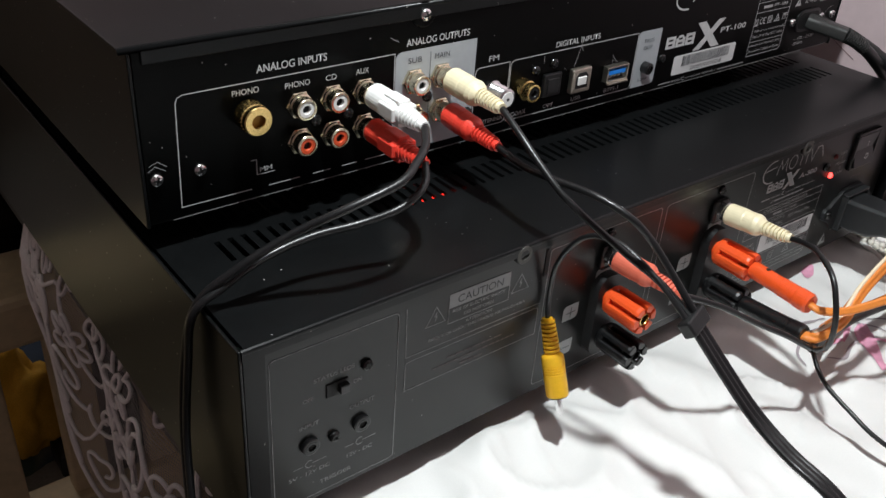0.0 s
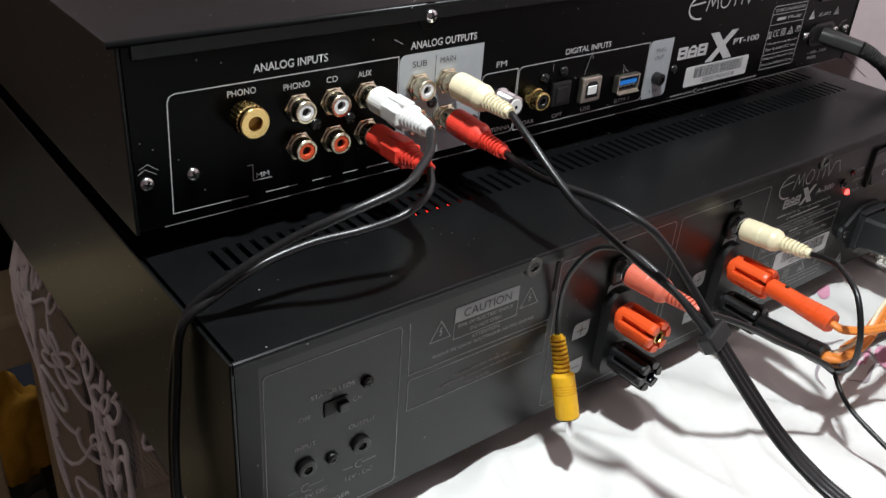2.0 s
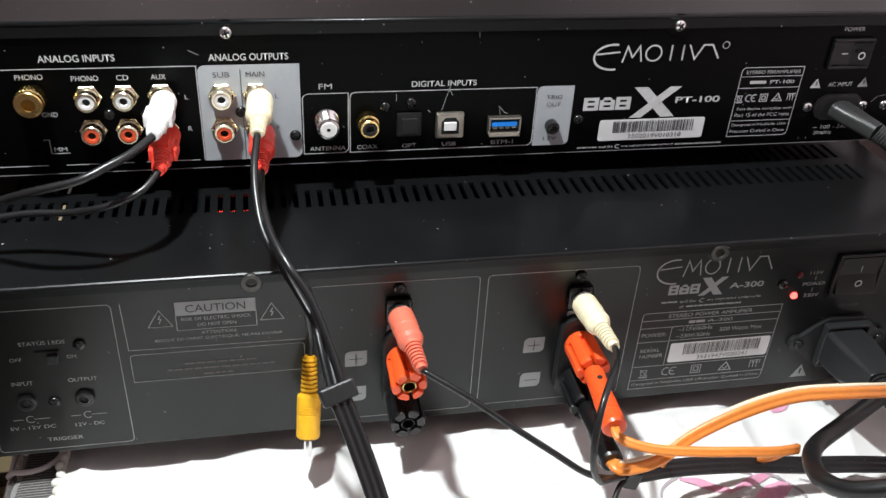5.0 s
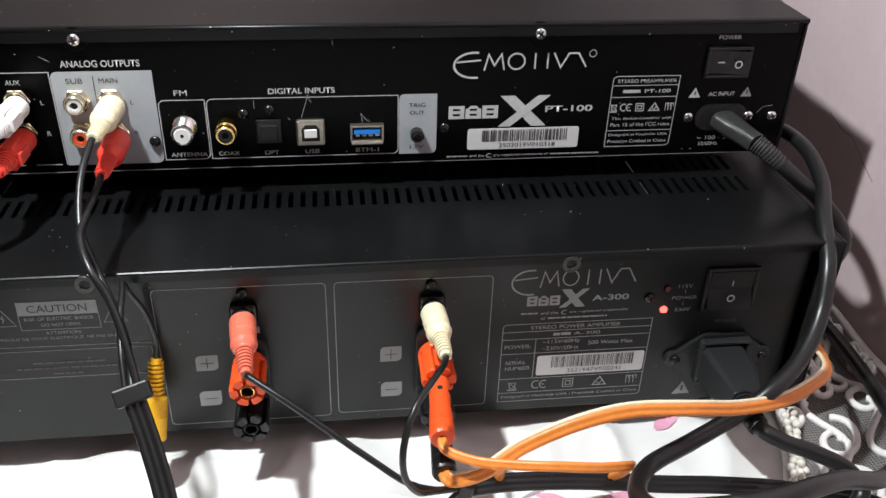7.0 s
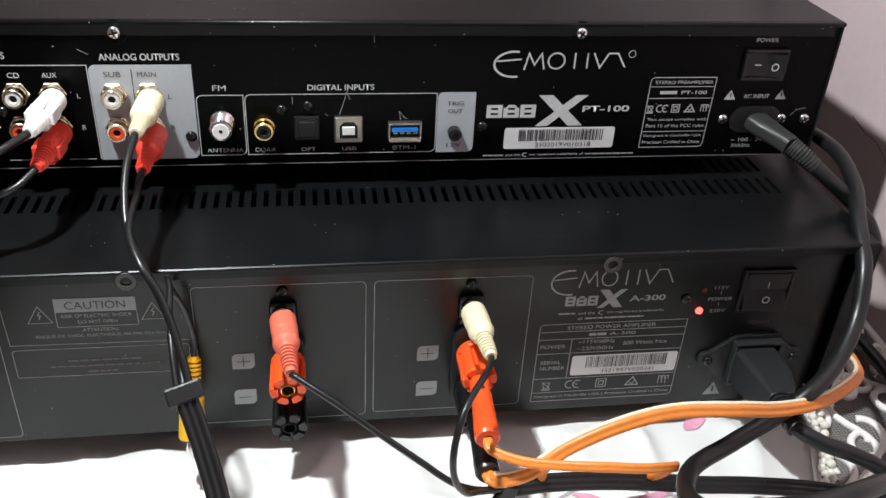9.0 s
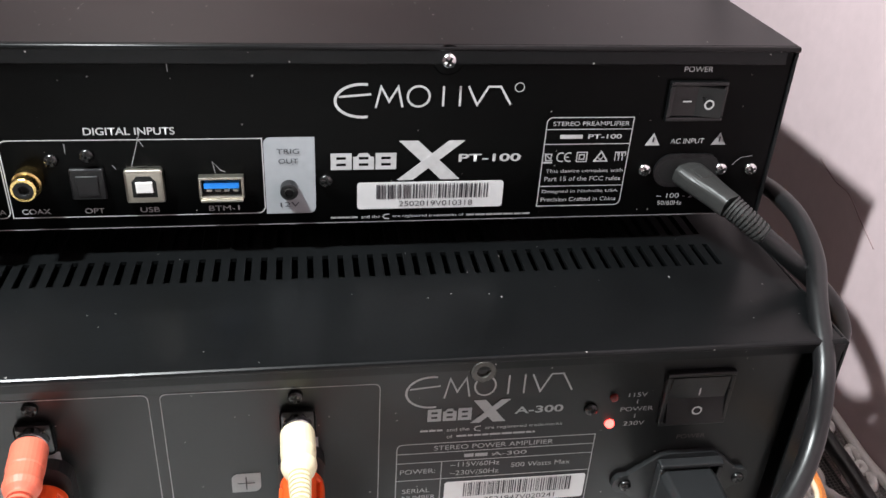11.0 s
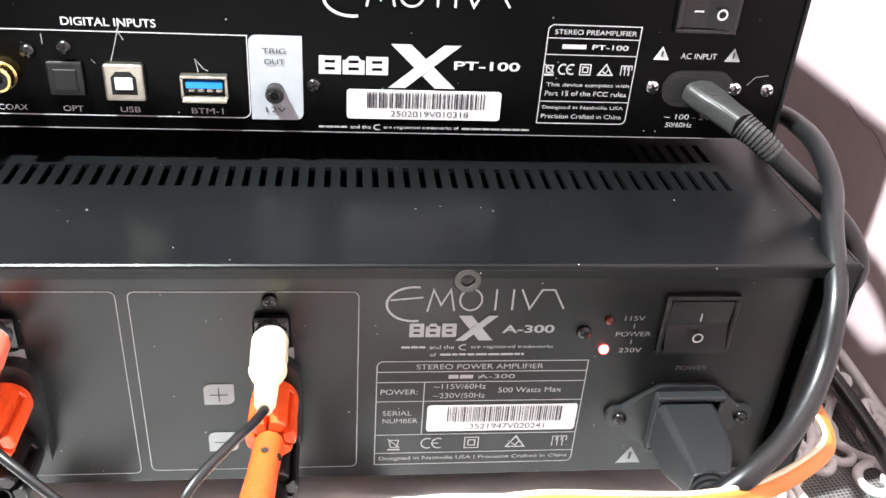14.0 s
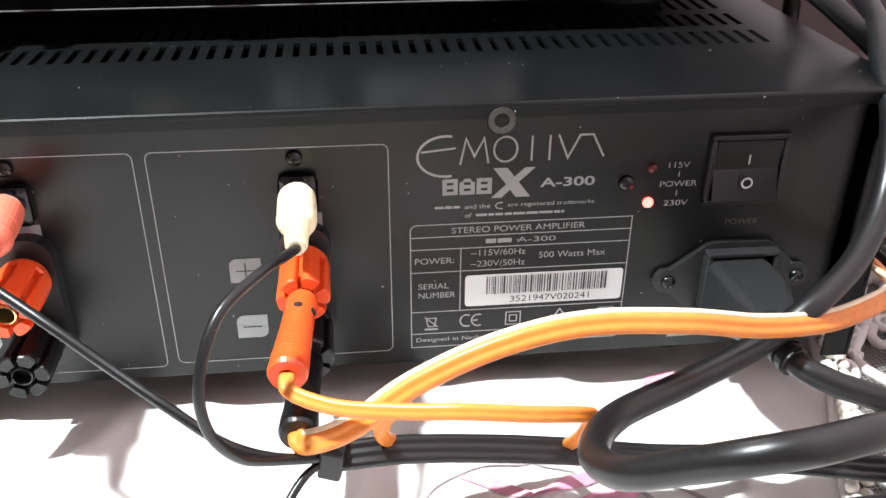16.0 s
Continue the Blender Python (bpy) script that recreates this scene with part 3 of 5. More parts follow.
def hang(u, v, lift=0.0):
    """Lace that lies at the open edge of the table and falls past it: u along the edge, v outwards and down."""
    wave = 0.006 * math.sin(u * 42) + 0.003 * math.sin(u * 97 + 1)
    fall = 0.187 * min(max((0.315 - u) / 0.10, 0.06), 1.0)
    scallop = 0.010 * abs(math.sin(u * 48))
    d = v / 0.17 * (fall + scallop)
    flat, drop = min(d, 0.022), max(d - 0.022, 0.0)
    x = 0.0325 - flat - 0.0085 * min(drop / 0.02, 1.0) + wave * min(drop / 0.04, 1.0)
    return (x - (lift if drop > 0 else 0.0), u, -0.0076 - drop + (0.0 if drop > 0 else lift))


lace_left = lace("lace_trim", (0.0, 0.0, -0.1), hang, (-0.36, 0.315), (0.0, 0.17), 120, 4, "white lace trim hanging from the table edge", M_NET_HANGING, 0.0160, 0.0013)


def lie(u, v, lift=0.0):
    """Lace lying on the table beside the wall: u along the wall, v from the pearls to the wall."""
    x0 = pearl_x(min(u, 0.14)) + 0.001
    x = x0 + (0.492 - x0) * v / 0.08
    h = 0.004 * noise.noise(Vector((x * 30, u * 30, 2)))
    return (x, u, -0.003 + h + 0.010 * (v / 0.08) ** 2 + lift)


lace_right = lace("lace_trim", (0.46, 0.0, -0.004), lie, (-0.30, 0.30), (0.0, 0.08), 62, 9, "grey-white lace trim lying against the wall", M_NET_LYING, 0.0150, 0.0019)

pearl_mesh = None
pearls = thing("pearl_edging", (0.42, -0.02, 0.0), "double row of small cream pearls sewn on the cloth edge", "trim")
rnd = random.Random(3)
for row in range(2):
    for i in range(58):
        y = 0.075 - i * 0.0041 + row * 0.002
        x = pearl_x(y) + 0.0025 + 0.0042 * row + rnd.uniform(-0.0008, 0.0008)
        if pearl_mesh is None:
            bm = bmesh.new()
            bmesh.ops.create_uvsphere(bm, u_segments=12, v_segments=8, radius=0.0021)
            pearl_mesh = part("pearl", bm, M_PEARL, pearls, m=Matrix.Translation((x, y, 0.0)), smooth=True).data
        else:
            part("pearl", pearl_mesh, M_PEARL, pearls, m=Matrix.Translation((x, y, 0.0005 + rnd.uniform(-0.001, 0.001))))
left_pearls = thing("pearl_edging", (0.03, -0.1, 0.0), "row of small pearls along the open cloth edge", "trim")
for i in range(72):
    part("pearl", pearl_mesh, M_PEARL, left_pearls, m=Matrix.Translation((0.0322 - 0.0012 * (i % 2), 0.05 - 0.0048 * i, -0.0052)))

# ---- power amplifier ----
AY = 0.0          # its rear panel
A_TOP = 0.0992
AX1 = 0.433
amp = thing("power_amplifier", (0.216, 0.18, -0.0085), "black stereo power amplifier seen from behind, on the table", "amplifier")
part("rear_panel", boxed((0.009, AY, 0.0100), (0.424, AY + 0.0015, 0.0945), 0.0003), M_PANEL_AMP, amp, "dark grey printed rear panel")
part("base_plate", boxed((0.004, AY + 0.002, 0.0085), (0.429, 0.362, 0.0100)), M_COVER, amp)
bm = bmesh.new()
SLOT0, PITCH, SLOT_W = 0.0205, 0.00532, 0.0022
N_SLOT = 74
xs_end = SLOT0 + (N_SLOT - 1) * PITCH + SLOT_W
ROWS_Y = [(0.0415 + 0.0225 * k, 0.0563 + 0.0225 * k) for k in range(4)]
TZ0, TZ1 = A_TOP - 0.0014, A_TOP
ys = [-0.0055] + [y for row in ROWS_Y for y in row] + [0.362]
for a, b in zip(ys[0::2], ys[1::2]):
    box(bm, (0.0012, a, TZ0), (AX1 - 0.0012, b, TZ1))
for a, b in ROWS_Y:
    box(bm, (0.0012, a, TZ0), (SLOT0, b, TZ1))
    box(bm, (xs_end, a, TZ0), (AX1 - 0.0012, b, TZ1))
    for i in range(N_SLOT - 1):
        x = SLOT0 + i * PITCH + SLOT_W
        box(bm, (x, a, TZ0), (x + PITCH - SLOT_W, b, TZ1))
# rounded rear edge, sides and folded rear flanges
tube([(0.0, -0.0058, A_TOP - 0.0013), (AX1, -0.0058, A_TOP - 0.0013)], 0.0013, 12, bm)
box(bm, (0.0, -0.0070, A_TOP - 0.0045), (AX1, -0.0058, A_TOP - 0.0013))
part("side_panel", boxed((0.0, -0.0062, 0.0060), (0.0013, 0.362, A_TOP - 0.0014), 0.0004), M_COVER, amp)
part("side_panel", boxed((AX1 - 0.0013, -0.0062, 0.0060), (AX1, 0.362, A_TOP - 0.0003), 0.0004), M_COVER, amp)
part("rear_flange", boxed((0.0013, -0.0060, 0.0060), (0.0095, -0.0048, A_TOP - 0.0032), 0.0003), M_COVER, amp)
part("rear_flange", boxed((AX1 - 0.0095, -0.0060, 0.0060), (AX1 - 0.0013, -0.0048, A_TOP - 0.0032), 0.0003), M_COVER, amp)
amp_cover = part("cover", bm, M_COVER, amp, "black steel cover with rows of vent slots")
for v in amp_cover.data.vertices:
    # the thin cover sits a hair higher towards the wall
    v.co.z += 0.0045 * (v.co.x - 0.20)
part("fascia", boxed((-0.003, 0.362, -0.001), (0.436, 0.374, 0.099), 0.002), M_COVER, amp, "black front panel")
for x in (0.05, 0.385):
    for y in (0.04, 0.32):
        part("foot", lathe([(0.017, -0.0085), (0.018, -0.006), (0.018, 0.006), (0.016, 0.0086), (0, 0.0086)], 24), M_BLACK_SOFT, amp, m=Matrix.Translation((x, y, 0)))
part("circuit_board", boxed((0.02, 0.02, 0.030), (0.41, 0.30, 0.032)), mat("board_green", (0.01, 0.02, 0.012), 0.5), amp)
for x in (0.1066, 0.1119, 0.1172, 0.1225):
    part("board_light", boxed((x - 0.0009, 0.0465, 0.0925), (x + 0.0009, 0.0495, 0.0945), 0.0003), M_BOARD_LED, amp, "small glowing red light under the vent slots")
M_WORN = mat("worn_steel", (0.065, 0.062, 0.056), 0.5, 0.4, 0.1, 700, 0.00006, 0.5)
# cover tabs with empty screw holes
for x in (0.1190, 0.3130):
    m = out_of(x, -0.0055, 0.0945)
    tab = part("screw_tab", lathe([(a * MM, b * MM) for a, b in ((4.4, 0), (4.4, 1.1), (4.2, 1.3), (2.3, 1.3), (2.1, 0.2))], 28), M_COVER, amp, m=m)
    part("bush", lathe([(a * MM, b * MM) for a, b in ((4.0, 1.2), (3.8, 1.7), (2.2, 1.7), (2.0, 0.4), (1.9, 0.3))], 24), M_WORN, tab, m=m)
Y = AY - 0.0002
P = amp
# channel frames and print
line(P, round_rect(13, 12.5, 66, 84, 2, 2, 2, 2), Y, M_INK_DIM, 0.3, True)
line(P, [(69, 84), (69.5, 61), (139, 60.5)], Y, M_INK_DIM, 0.3)
line(P, round_rect(69.5, 44.5, 138.5, 58.5, 1.5, 1.5, 0, 0), Y, M_INK_DIM, 0.3, True)
line(P, round_rect(141, 14, 211, 86, 2, 2, 2, 2), Y, M_INK_DIM, 0.3, True)
line(P, round_rect(214, 15, 281, 86, 2, 2, 2, 2), Y, M_INK_DIM, 0.3, True)
caution = part("caution_label", plate(round_rect(89, 76.6, 120, 83), 0.05), M_GREY_AMP, P, m=Matrix.Translation((0, Y, 0)))
text(caution, "CAUTION", 93, 116, 79.8, 3.6, Y - 0.0003, M_INK_DARK)
line(P, round_rect(89, 69.3, 120, 76.6), Y, M_INK_DIM, 0.3, True)
for k, (a, b, z) in enumerate(((90, 119, 52.2), (83, 126, 49.4), (97, 109, 46.4))):
    bars(P, a, b, z, 0.8, Y, M_INK_FAINT, 20 + k)
for w, a, b, z in (("RISK OF ELECTRIC SHOCK", 91, 118, 74.6), ("DO NOT OPEN", 97, 112, 71.6), ("ATTENTION:", 98, 112, 67.6), ("RISQUE DE CHOC ELECTRIQUE, NE PAS OUVRIR", 80, 130, 64.8)):
    text(P, w, a, b, z, 1.6, Y, M_INK_DIM)
warning_sign(P, 83, 75.5, 8.5, Y, M_INK_DIM)
warning_sign(P, 126, 75.5, 8.5, Y, M_INK_DIM)
for w, a, b, z, h in (("STATUS LEDS", 30, 47, 68, 1.8), ("OFF", 25.5, 30, 60.5, 1.8), ("ON", 46.5, 50, 60.5, 1.8), ("INPUT", 24, 32, 48.5, 1.9), ("OUTPUT", 45, 56, 48.5, 1.9),
                      ("5V - 12V DC", 19, 36.5, 25, 1.9), ("12V - DC", 44, 55.5, 24.5, 1.9), ("TRIGGER", 32, 46, 17.6, 2.0)):
    text(P, w, a, b, z, h, Y, M_INK_DIM)
for x in (28, 50):
    line(P, [(x - 7, 29.5), (x - 3, 29.5)], Y, M_INK_DIM, 0.3)
    line(P, [(x + 1, 29.5), (x + 7, 29.5)], Y, M_INK_DIM, 0.3)
    line(P, [(x - 0.2 + 1.7 * math.cos(radians(a)), 29.5 + 1.7 * math.sin(radians(a))) for a in range(50, 311, 26)], Y, M_INK_DIM, 0.35)
    jack_35(P, x, AY, 39, 3.7, 1.6)
sw = part("slide_switch", boxed((0.0350, AY - 0.0006, 0.0580), (0.0442, AY, 0.0640), 0.0002), M_HOLE_SHADE, P, "small black slide switch")
part("slider", boxed((0.0396, AY - 0.0030, 0.0592), (0.0436, AY - 0.0005, 0.0628), 0.0004), M_BLACK, sw)
for x, z in ((38.3, 38.2), (52, 66.2), (254.5, 83), (177, 83), (351, 71)):
    cross_screw(P, x, AY, z, 2.4)
cross_screw(P, 5, -0.006, 26, 1.8)
part("panel_slit", boxed((0.1385, AY - 0.0004, 0.074), (0.1402, AY, 0.087)), M_HOLE_SHADE, P)
for x, ch in ((177.3, "CH 2"), (255.8, "CH 1")):
    # phono socket in its black housing
    hs = part("socket_housing", boxed(((x - 5.6) * MM, AY - 0.0028, 0.0660), ((x + 5.6) * MM, AY, 0.0785), 0.002), M_BLACK_DEEP, P)
    rca_jack(hs, x, AY - 0.0028, 73.3, M_BLACK, M_CHROME, 7.0, False)
    lab = part("channel_label", plate(round_rect(x - 5, 57.5, x + 5.5, 65.5, 2.5, 0, 2.5, 0), 0.05), M_GREY_AMP, P, m=Matrix.Translation((0, Y, 0)))
    text(lab, ch, x - 3.6, x + 4.2, 61, 2.3, Y - 0.0003, M_INK_DARK)
for x, z in ((159.5, 47.6), (159.2, 28.0), (237.7, 47.2), (237.9, 27.2)):
    lab = part("polarity_label", plate(round_rect(x - 4.7, z - 4.1, x + 4.7, z + 4.1, 2.4, 0, 2.4, 0), 0.05), M_GREY_AMP, P, m=Matrix.Translation((0, Y, 0)))
    line(lab, [(x - 2.8, z), (x + 2.8, z)], Y - 0.0003, M_INK_DARK, 0.4, False, "polarity_mark")
    if z > 40:
        line(lab, [(x, z - 2.8), (x, z + 2.8)], Y - 0.0003, M_INK_DARK, 0.4, False, "polarity_mark")


def knob_core():
    """A terminal knob's collar and core."""
    return lathe([(r * MM, h * MM) for r, h in ((4.2, 0), (4.2, 1.6), (6.6, 2.0), (7.0, 2.8), (7.0, 4.6), (6.6, 5.2), (4.7, 5.3), (4.6, 16.0), (2.8, 16.2), (2.7, 12))], 36)


def knob_lobe():
    """One of the six grip lobes round the core, with open slots between them."""
    bm = bmesh.new()
    outline = [(4.3, -21), (6.6, -22), (7.15, -18), (7.25, -7), (7.25, 7), (7.15, 18), (6.6, 22), (4.3, 21)]
    rings = []
    for h, k in ((4.4, 1.0), (13.0, 1.0), (19.5, 1.03), (20.8, 1.0), (21.3, 0.95)):
        rings.append([bm.verts.new((r * k * MM * math.cos(math.radians(d + 8)), r * k * MM * math.sin(math.radians(d + 8)), h * MM)) for r, d in outline])
    for p, q in zip(rings, rings[1:]):
        for j in range(len(outline)):
            bm.faces.new((p[j], p[(j + 1) % len(outline)], q[(j + 1) % len(outline)], q[j]))
    bm.faces.new(rings[-1])
    bm.faces.new(rings[0])
    return bm


for cx in (0.1785, 0.2565):
    base = part("terminal_base", plate([(x + cx * 1000, z) for x, z in round_rect(-7.5, 20, 7.5, 63, 6.5, 6.5, 6.5, 6.5)], 5.0), M_BLACK_SOFT, P, "black binding post base", m=Matrix.Translation((0, AY, 0)))
    for z, material, label in ((0.0520, M_POSTRED, "orange-red screw terminal knob"), (0.0318, M_BLACK, "black screw terminal knob")):
        m = out_of(cx, AY - 0.005, z)
        kn = part("terminal_knob", knob_core(), material, P, label, m=m)
        lobe = part("lobe", knob_lobe(), material, kn, m=m)
        for i in range(1, 6):
            part("lobe", lobe.data, material, kn, m=m @ pose(0, 0, 0, 0, 0, 60 * i))
        part("gold_contact", lathe([(a * MM, b * MM) for a, b in ((2.9, 15), (2.9, 20.9), (2.5, 21.1), (2.3, 20.4), (2.3, 15.5))], 20), M_GOLD if z > 0.04 else M_BLACK, base, m=m)
        part("contact_bore", lathe([(2.3 * MM, 17.0 * MM), (0, 17.0 * MM)], 18), M_HOLE_SHADE, base, m=m)

# maker and model print, rating table
maker_mark(P, 289, 344, 75.5, 88, Y, M_INK_DIM)
series_mark(P, (296, 311, 69.2, 74.2), (310.5, 323.5, 67.8, 77.3), (325.0, 341.5, 70.6, 73.6), Y, M_GREY_AMP, "A-300")
bars(P, 294, 301.5, 65.2, 0.8, Y, M_INK_DIM, 41, 0.4)
text(P, "and the", 302.8, 310.5, 65.2, 1.5, Y, M_INK_DIM)
line(P, [(314.2, 66.2), (312.6, 65.9), (312.0, 65.1), (312.6, 64.3), (314.2, 64.0)], Y, M_INK_DIM, 0.35, False, "small_arc")
text(P, "are registered trademarks", 315.6, 342, 65.1, 1.7, Y, M_INK_DIM)
text(P, "of", 303, 305, 62.3, 1.5, Y, M_INK_DIM)
bars(P, 306.2, 333, 62.3, 0.8, Y, M_INK_DIM, 42, 0.5)
TX0, TX1, TZB, TZT = 286.5, 354.5, 15.5, 59.6
line(P, round_rect(TX0, TZB, TX1, TZT, 2, 0, 2, 0), Y, M_INK_DIM, 0.35, True)
for z in (55.4, 51.2, 43.2, 28.8, 20.6):
    line(P, [(TX0, z), (TX1, z)], Y, M_INK_DIM, 0.35)
line(P, [(302, 51.2), (302, 28.8)], Y, M_INK_DIM, 0.35)
for w, a, b, z, h in (("STEREO POWER AMPLIFIER", 299, 340, 57.4, 2.0), ("POWER:", 288, 300, 47.2, 2.1), ("~115V/60Hz", 305, 322, 49.3, 2.1), ("~230V/50Hz", 305, 322, 45.5, 2.1),
                      ("500 Watts Max", 326, 347, 47.6, 2.1), ("SERIAL", 289, 298.5, 38.2, 2.0), ("NUMBER", 289, 300.5, 34.9, 2.0), ("Designed in Nashville USA | Precision Crafted in China", 288, 353, 18, 2.0)):
    text(P, w, a, b, z, h, Y, M_INK_DIM)
bars(P, 309.5, 317.5, 53.3, 1.5, Y, M_INK_DIM, 43, 0.3)
text(P, "A-300", 319, 331, 53.3, 1.7, Y, M_INK_DIM)
barcode(P, 303.3, 353.6, 30.2, 41.4, 310, 348.5, 34.4, 40.8, Y, "3521947V020241", 5)


def approval_icons(parent, x0, x1, z, h, y, material):
    """Approval marks as simple line figures: bin, two arcs, double square, triangle, three blocks."""
    step = (x1 - x0) / 4.6
    x = x0
    line(parent, [(x - 0.3 * h, z + 0.3 * h), (x - 0.2 * h, z - 0.3 * h), (x + 0.2 * h, z - 0.3 * h), (x + 0.3 * h, z + 0.3 * h)], y, material, 0.4, True, "approval_icon")
    line(parent, [(x - 0.4 * h, z + 0.4 * h), (x + 0.4 * h, z - 0.35 * h)], y, material, 0.35, False, "approval_icon")
    line(parent, [(x - 0.4 * h, z - 0.5 * h), (x + 0.4 * h, z - 0.5 * h)], y, material, 0.7, False, "approval_icon")
    for k in (-0.35, 0.35):
        cx = x + step + k * h
        line(parent, [(cx + 0.4 * h * math.cos(radians(a)), z + 0.42 * h * math.sin(radians(a))) for a in range(60, 301, 24)], y, material, 0.5, False, "approval_icon")
    line(parent, [(x + step + 0.05 * h, z), (x + step + 0.35 * h, z)], y, material, 0.45, False, "approval_icon")
    for k in (0.45, 0.22):
        cx = x + 2 * step
        line(parent, round_rect(cx - k * h, z - k * h, cx + k * h, z + k * h), y, material, 0.4, True, "approval_icon")
    cx = x + 3.15 * step
    line(parent, [(cx - 0.6 * h, z - 0.42 * h), (cx + 0.6 * h, z - 0.42 * h), (cx, z + 0.5 * h)], y, material, 0.5, True, "approval_icon")
    line(parent, [(cx - 0.25 * h, z - 0.1 * h), (cx, z - 0.3 * h), (cx + 0.25 * h, z + 0.1 * h)], y, material, 0.4, False, "approval_icon")
    for k in range(3):
        cx = x + 4.3 * step + (k - 1) * 0.34 * h
        line(parent, [(cx - 0.1 * h, z - 0.42 * h), (cx - 0.1 * h, z + 0.42 * h), (cx + 0.14 * h, z + 0.42 * h), (cx + 0.14 * h, z + 0.05 * h)], y, material, 0.35, False, "approval_icon")


approval_icons(P, 293, 353, 24.8, 5.2, Y, M_INK_DIM)
for w, a, b, z in (("115V", 363.5, 370, 76), ("POWER", 361.5, 373, 69.9), ("230V", 363.5, 371, 63.5)):
    text(P, w, a, b, z, 1.8, Y, M_INK_DIM)
for z in (73, 66.8):
    line(P, [(367, z - 0.9), (367, z + 0.9)], Y, M_INK_DIM, 0.3)
for z, material in ((75.4, M_LED_DIM), (64.0, M_LED)):
    part("indicator_light", lathe([(a * MM, b * MM) for a, b in ((1.6, 0), (1.6, 0.6), (1.2, 1.3), (0.6, 1.6), (0, 1.7))], 16), material, P, "glowing red indicator light" if material is M_LED else "unlit red indicator light", m=out_of(0.3585, AY, z * MM), smooth=True)
text(P, "POWER", 384, 394.5, 56, 1.9, Y, M_INK_FAINT)


def rocker(parent, x0, x1, z0, z1, y, upright):
    """A rocker power switch in its frame; one half stands proud."""
    bm = bmesh.new()
    t = 1.6 * MM
    X0, X1, Z0, Z1 = x0 * MM, x1 * MM, z0 * MM, z1 * MM
    for lo, hi in (((X0, y - 0.0022, Z1 - t), (X1, y, Z1)), ((X0, y - 0.0022, Z0), (X1, y, Z0 + t)), ((X0, y - 0.0022, Z0 + t), (X0 + t, y, Z1 - t)), ((X1 - t, y - 0.0022, Z0 + t), (X1, y, Z1 - t))):
        box(bm, lo, hi, 0.0004)
    fr = part("power_switch", bm, M_BLACK_DEEP, parent, "black rocker power switch")
    bm = bmesh.new()
    cx, cz = (X0 + X1) / 2, (Z0 + Z1) / 2
    w, h = (X1 - X0) / 2 - t - 0.0003, (Z1 - Z0) / 2 - t - 0.0003
    if upright:
        outline = [(-h, 0.0036), (0, 0.0012), (h, 0.0022)]
        pts = [(cz + a, y - b) for a, b in outline] + [(cz + h, y), (cz - h, y)]
        rings = [[bm.verts.new((sx, q[1], q[0])) for q in pts] for sx in (cx - w, cx + w)]
    else:
        outline = [(-w, 0.0010), (0, 0.0012), (w, 0.0042)]
        pts = [(cx + a, y - b) for a, b in outline] + [(cx + w, y), (cx - w, y)]
        rings = [[bm.verts.new((q[0], q[1], sz)) for q in pts] for sz in (cz - h, cz + h)]
    for i in range(5):
        bm.faces.new((rings[0][i], rings[0][(i + 1) % 5], rings[1][(i + 1) % 5], rings[1][i]))
    bm.faces.new(rings[0])
    bm.faces.new(rings[1])
    part("rocker", bm, M_BLACK_DEEP, fr)
    ring = [(1.55 * math.cos(a * math.pi / 8), 1.55 * math.sin(a * math.pi / 8)) for a in range(16)]
    if upright:
        part("on_mark", stroke([(cx * 1000, cz * 1000 + 2.2), (cx * 1000, cz * 1000 + 5.2)], 0.5), M_INK, fr, m=Matrix.Translation((0, y - 0.0026, 0)))
        part("off_mark", stroke([(cx * 1000 + a, cz * 1000 - 3.6 + b) for a, b in ring], 0.55, True), M_INK, fr, m=Matrix.Translation((0, y - 0.0036, 0)))
    else:
        part("on_mark", stroke([(cx * 1000 - 5.2, cz * 1000 + 0.2), (cx * 1000 - 2.0, cz * 1000 + 0.2)], 0.6), M_INK, fr, m=Matrix.Translation((0, y - 0.0019, 0)))
        part("off_mark", stroke([(cx * 1000 + 3.4 + a, cz * 1000 + b) for a, b in ring], 0.6, True), M_INK, fr, m=Matrix.Translation((0, y - 0.0046, 0)))
    return fr


rocker(P, 375.0, 399.0, 63.0, 85.5, AY, True)
# mains inlet with its two ears
bm = plate([(365, 40.3), (368, 40.6), (378.5, 49.0), (381, 49.8), (398, 49.8), (400, 49.0), (409, 40.6), (412, 40.3), (413.6, 38.6), (414, 36.5), (413.6, 34.4), (412, 32.8), (409, 32.4), (401.5, 23.6), (399, 22.6), (380, 22.6), (377.5, 23.6), (368, 32.4), (365, 32.8), (363.5, 34.4), (363, 36.5), (363.5, 38.6)], 2.2)
inlet = part("mains_inlet", bm, M_PLUG, P, "black mains inlet", m=Matrix.Translation((0, AY, 0)))
bm = bmesh.new()
for lo, hi in (((0.3778, -0.0062, 0.0462), (0.4012, -0.0022, 0.0480)), ((0.3778, -0.0062, 0.0242), (0.4012, -0.0022, 0.0260)), ((0.3778, -0.0062, 0.0260), (0.3796, -0.0022, 0.0462)), ((0.3994, -0.0062, 0.0260), (0.4012, -0.0022, 0.0462))):
    box(bm, lo, hi, 0.0006)
part("inlet_rim", bm, M_PLUG, inlet)
cross_screw(inlet, 367.5, AY - 0.0022, 36.6, 2.3)
cross_screw(inlet, 410.0, AY - 0.0022, 36.6, 2.3)
warning_sign(P, 375, 17.5, 8.0, Y, M_GREY_AMP, True)

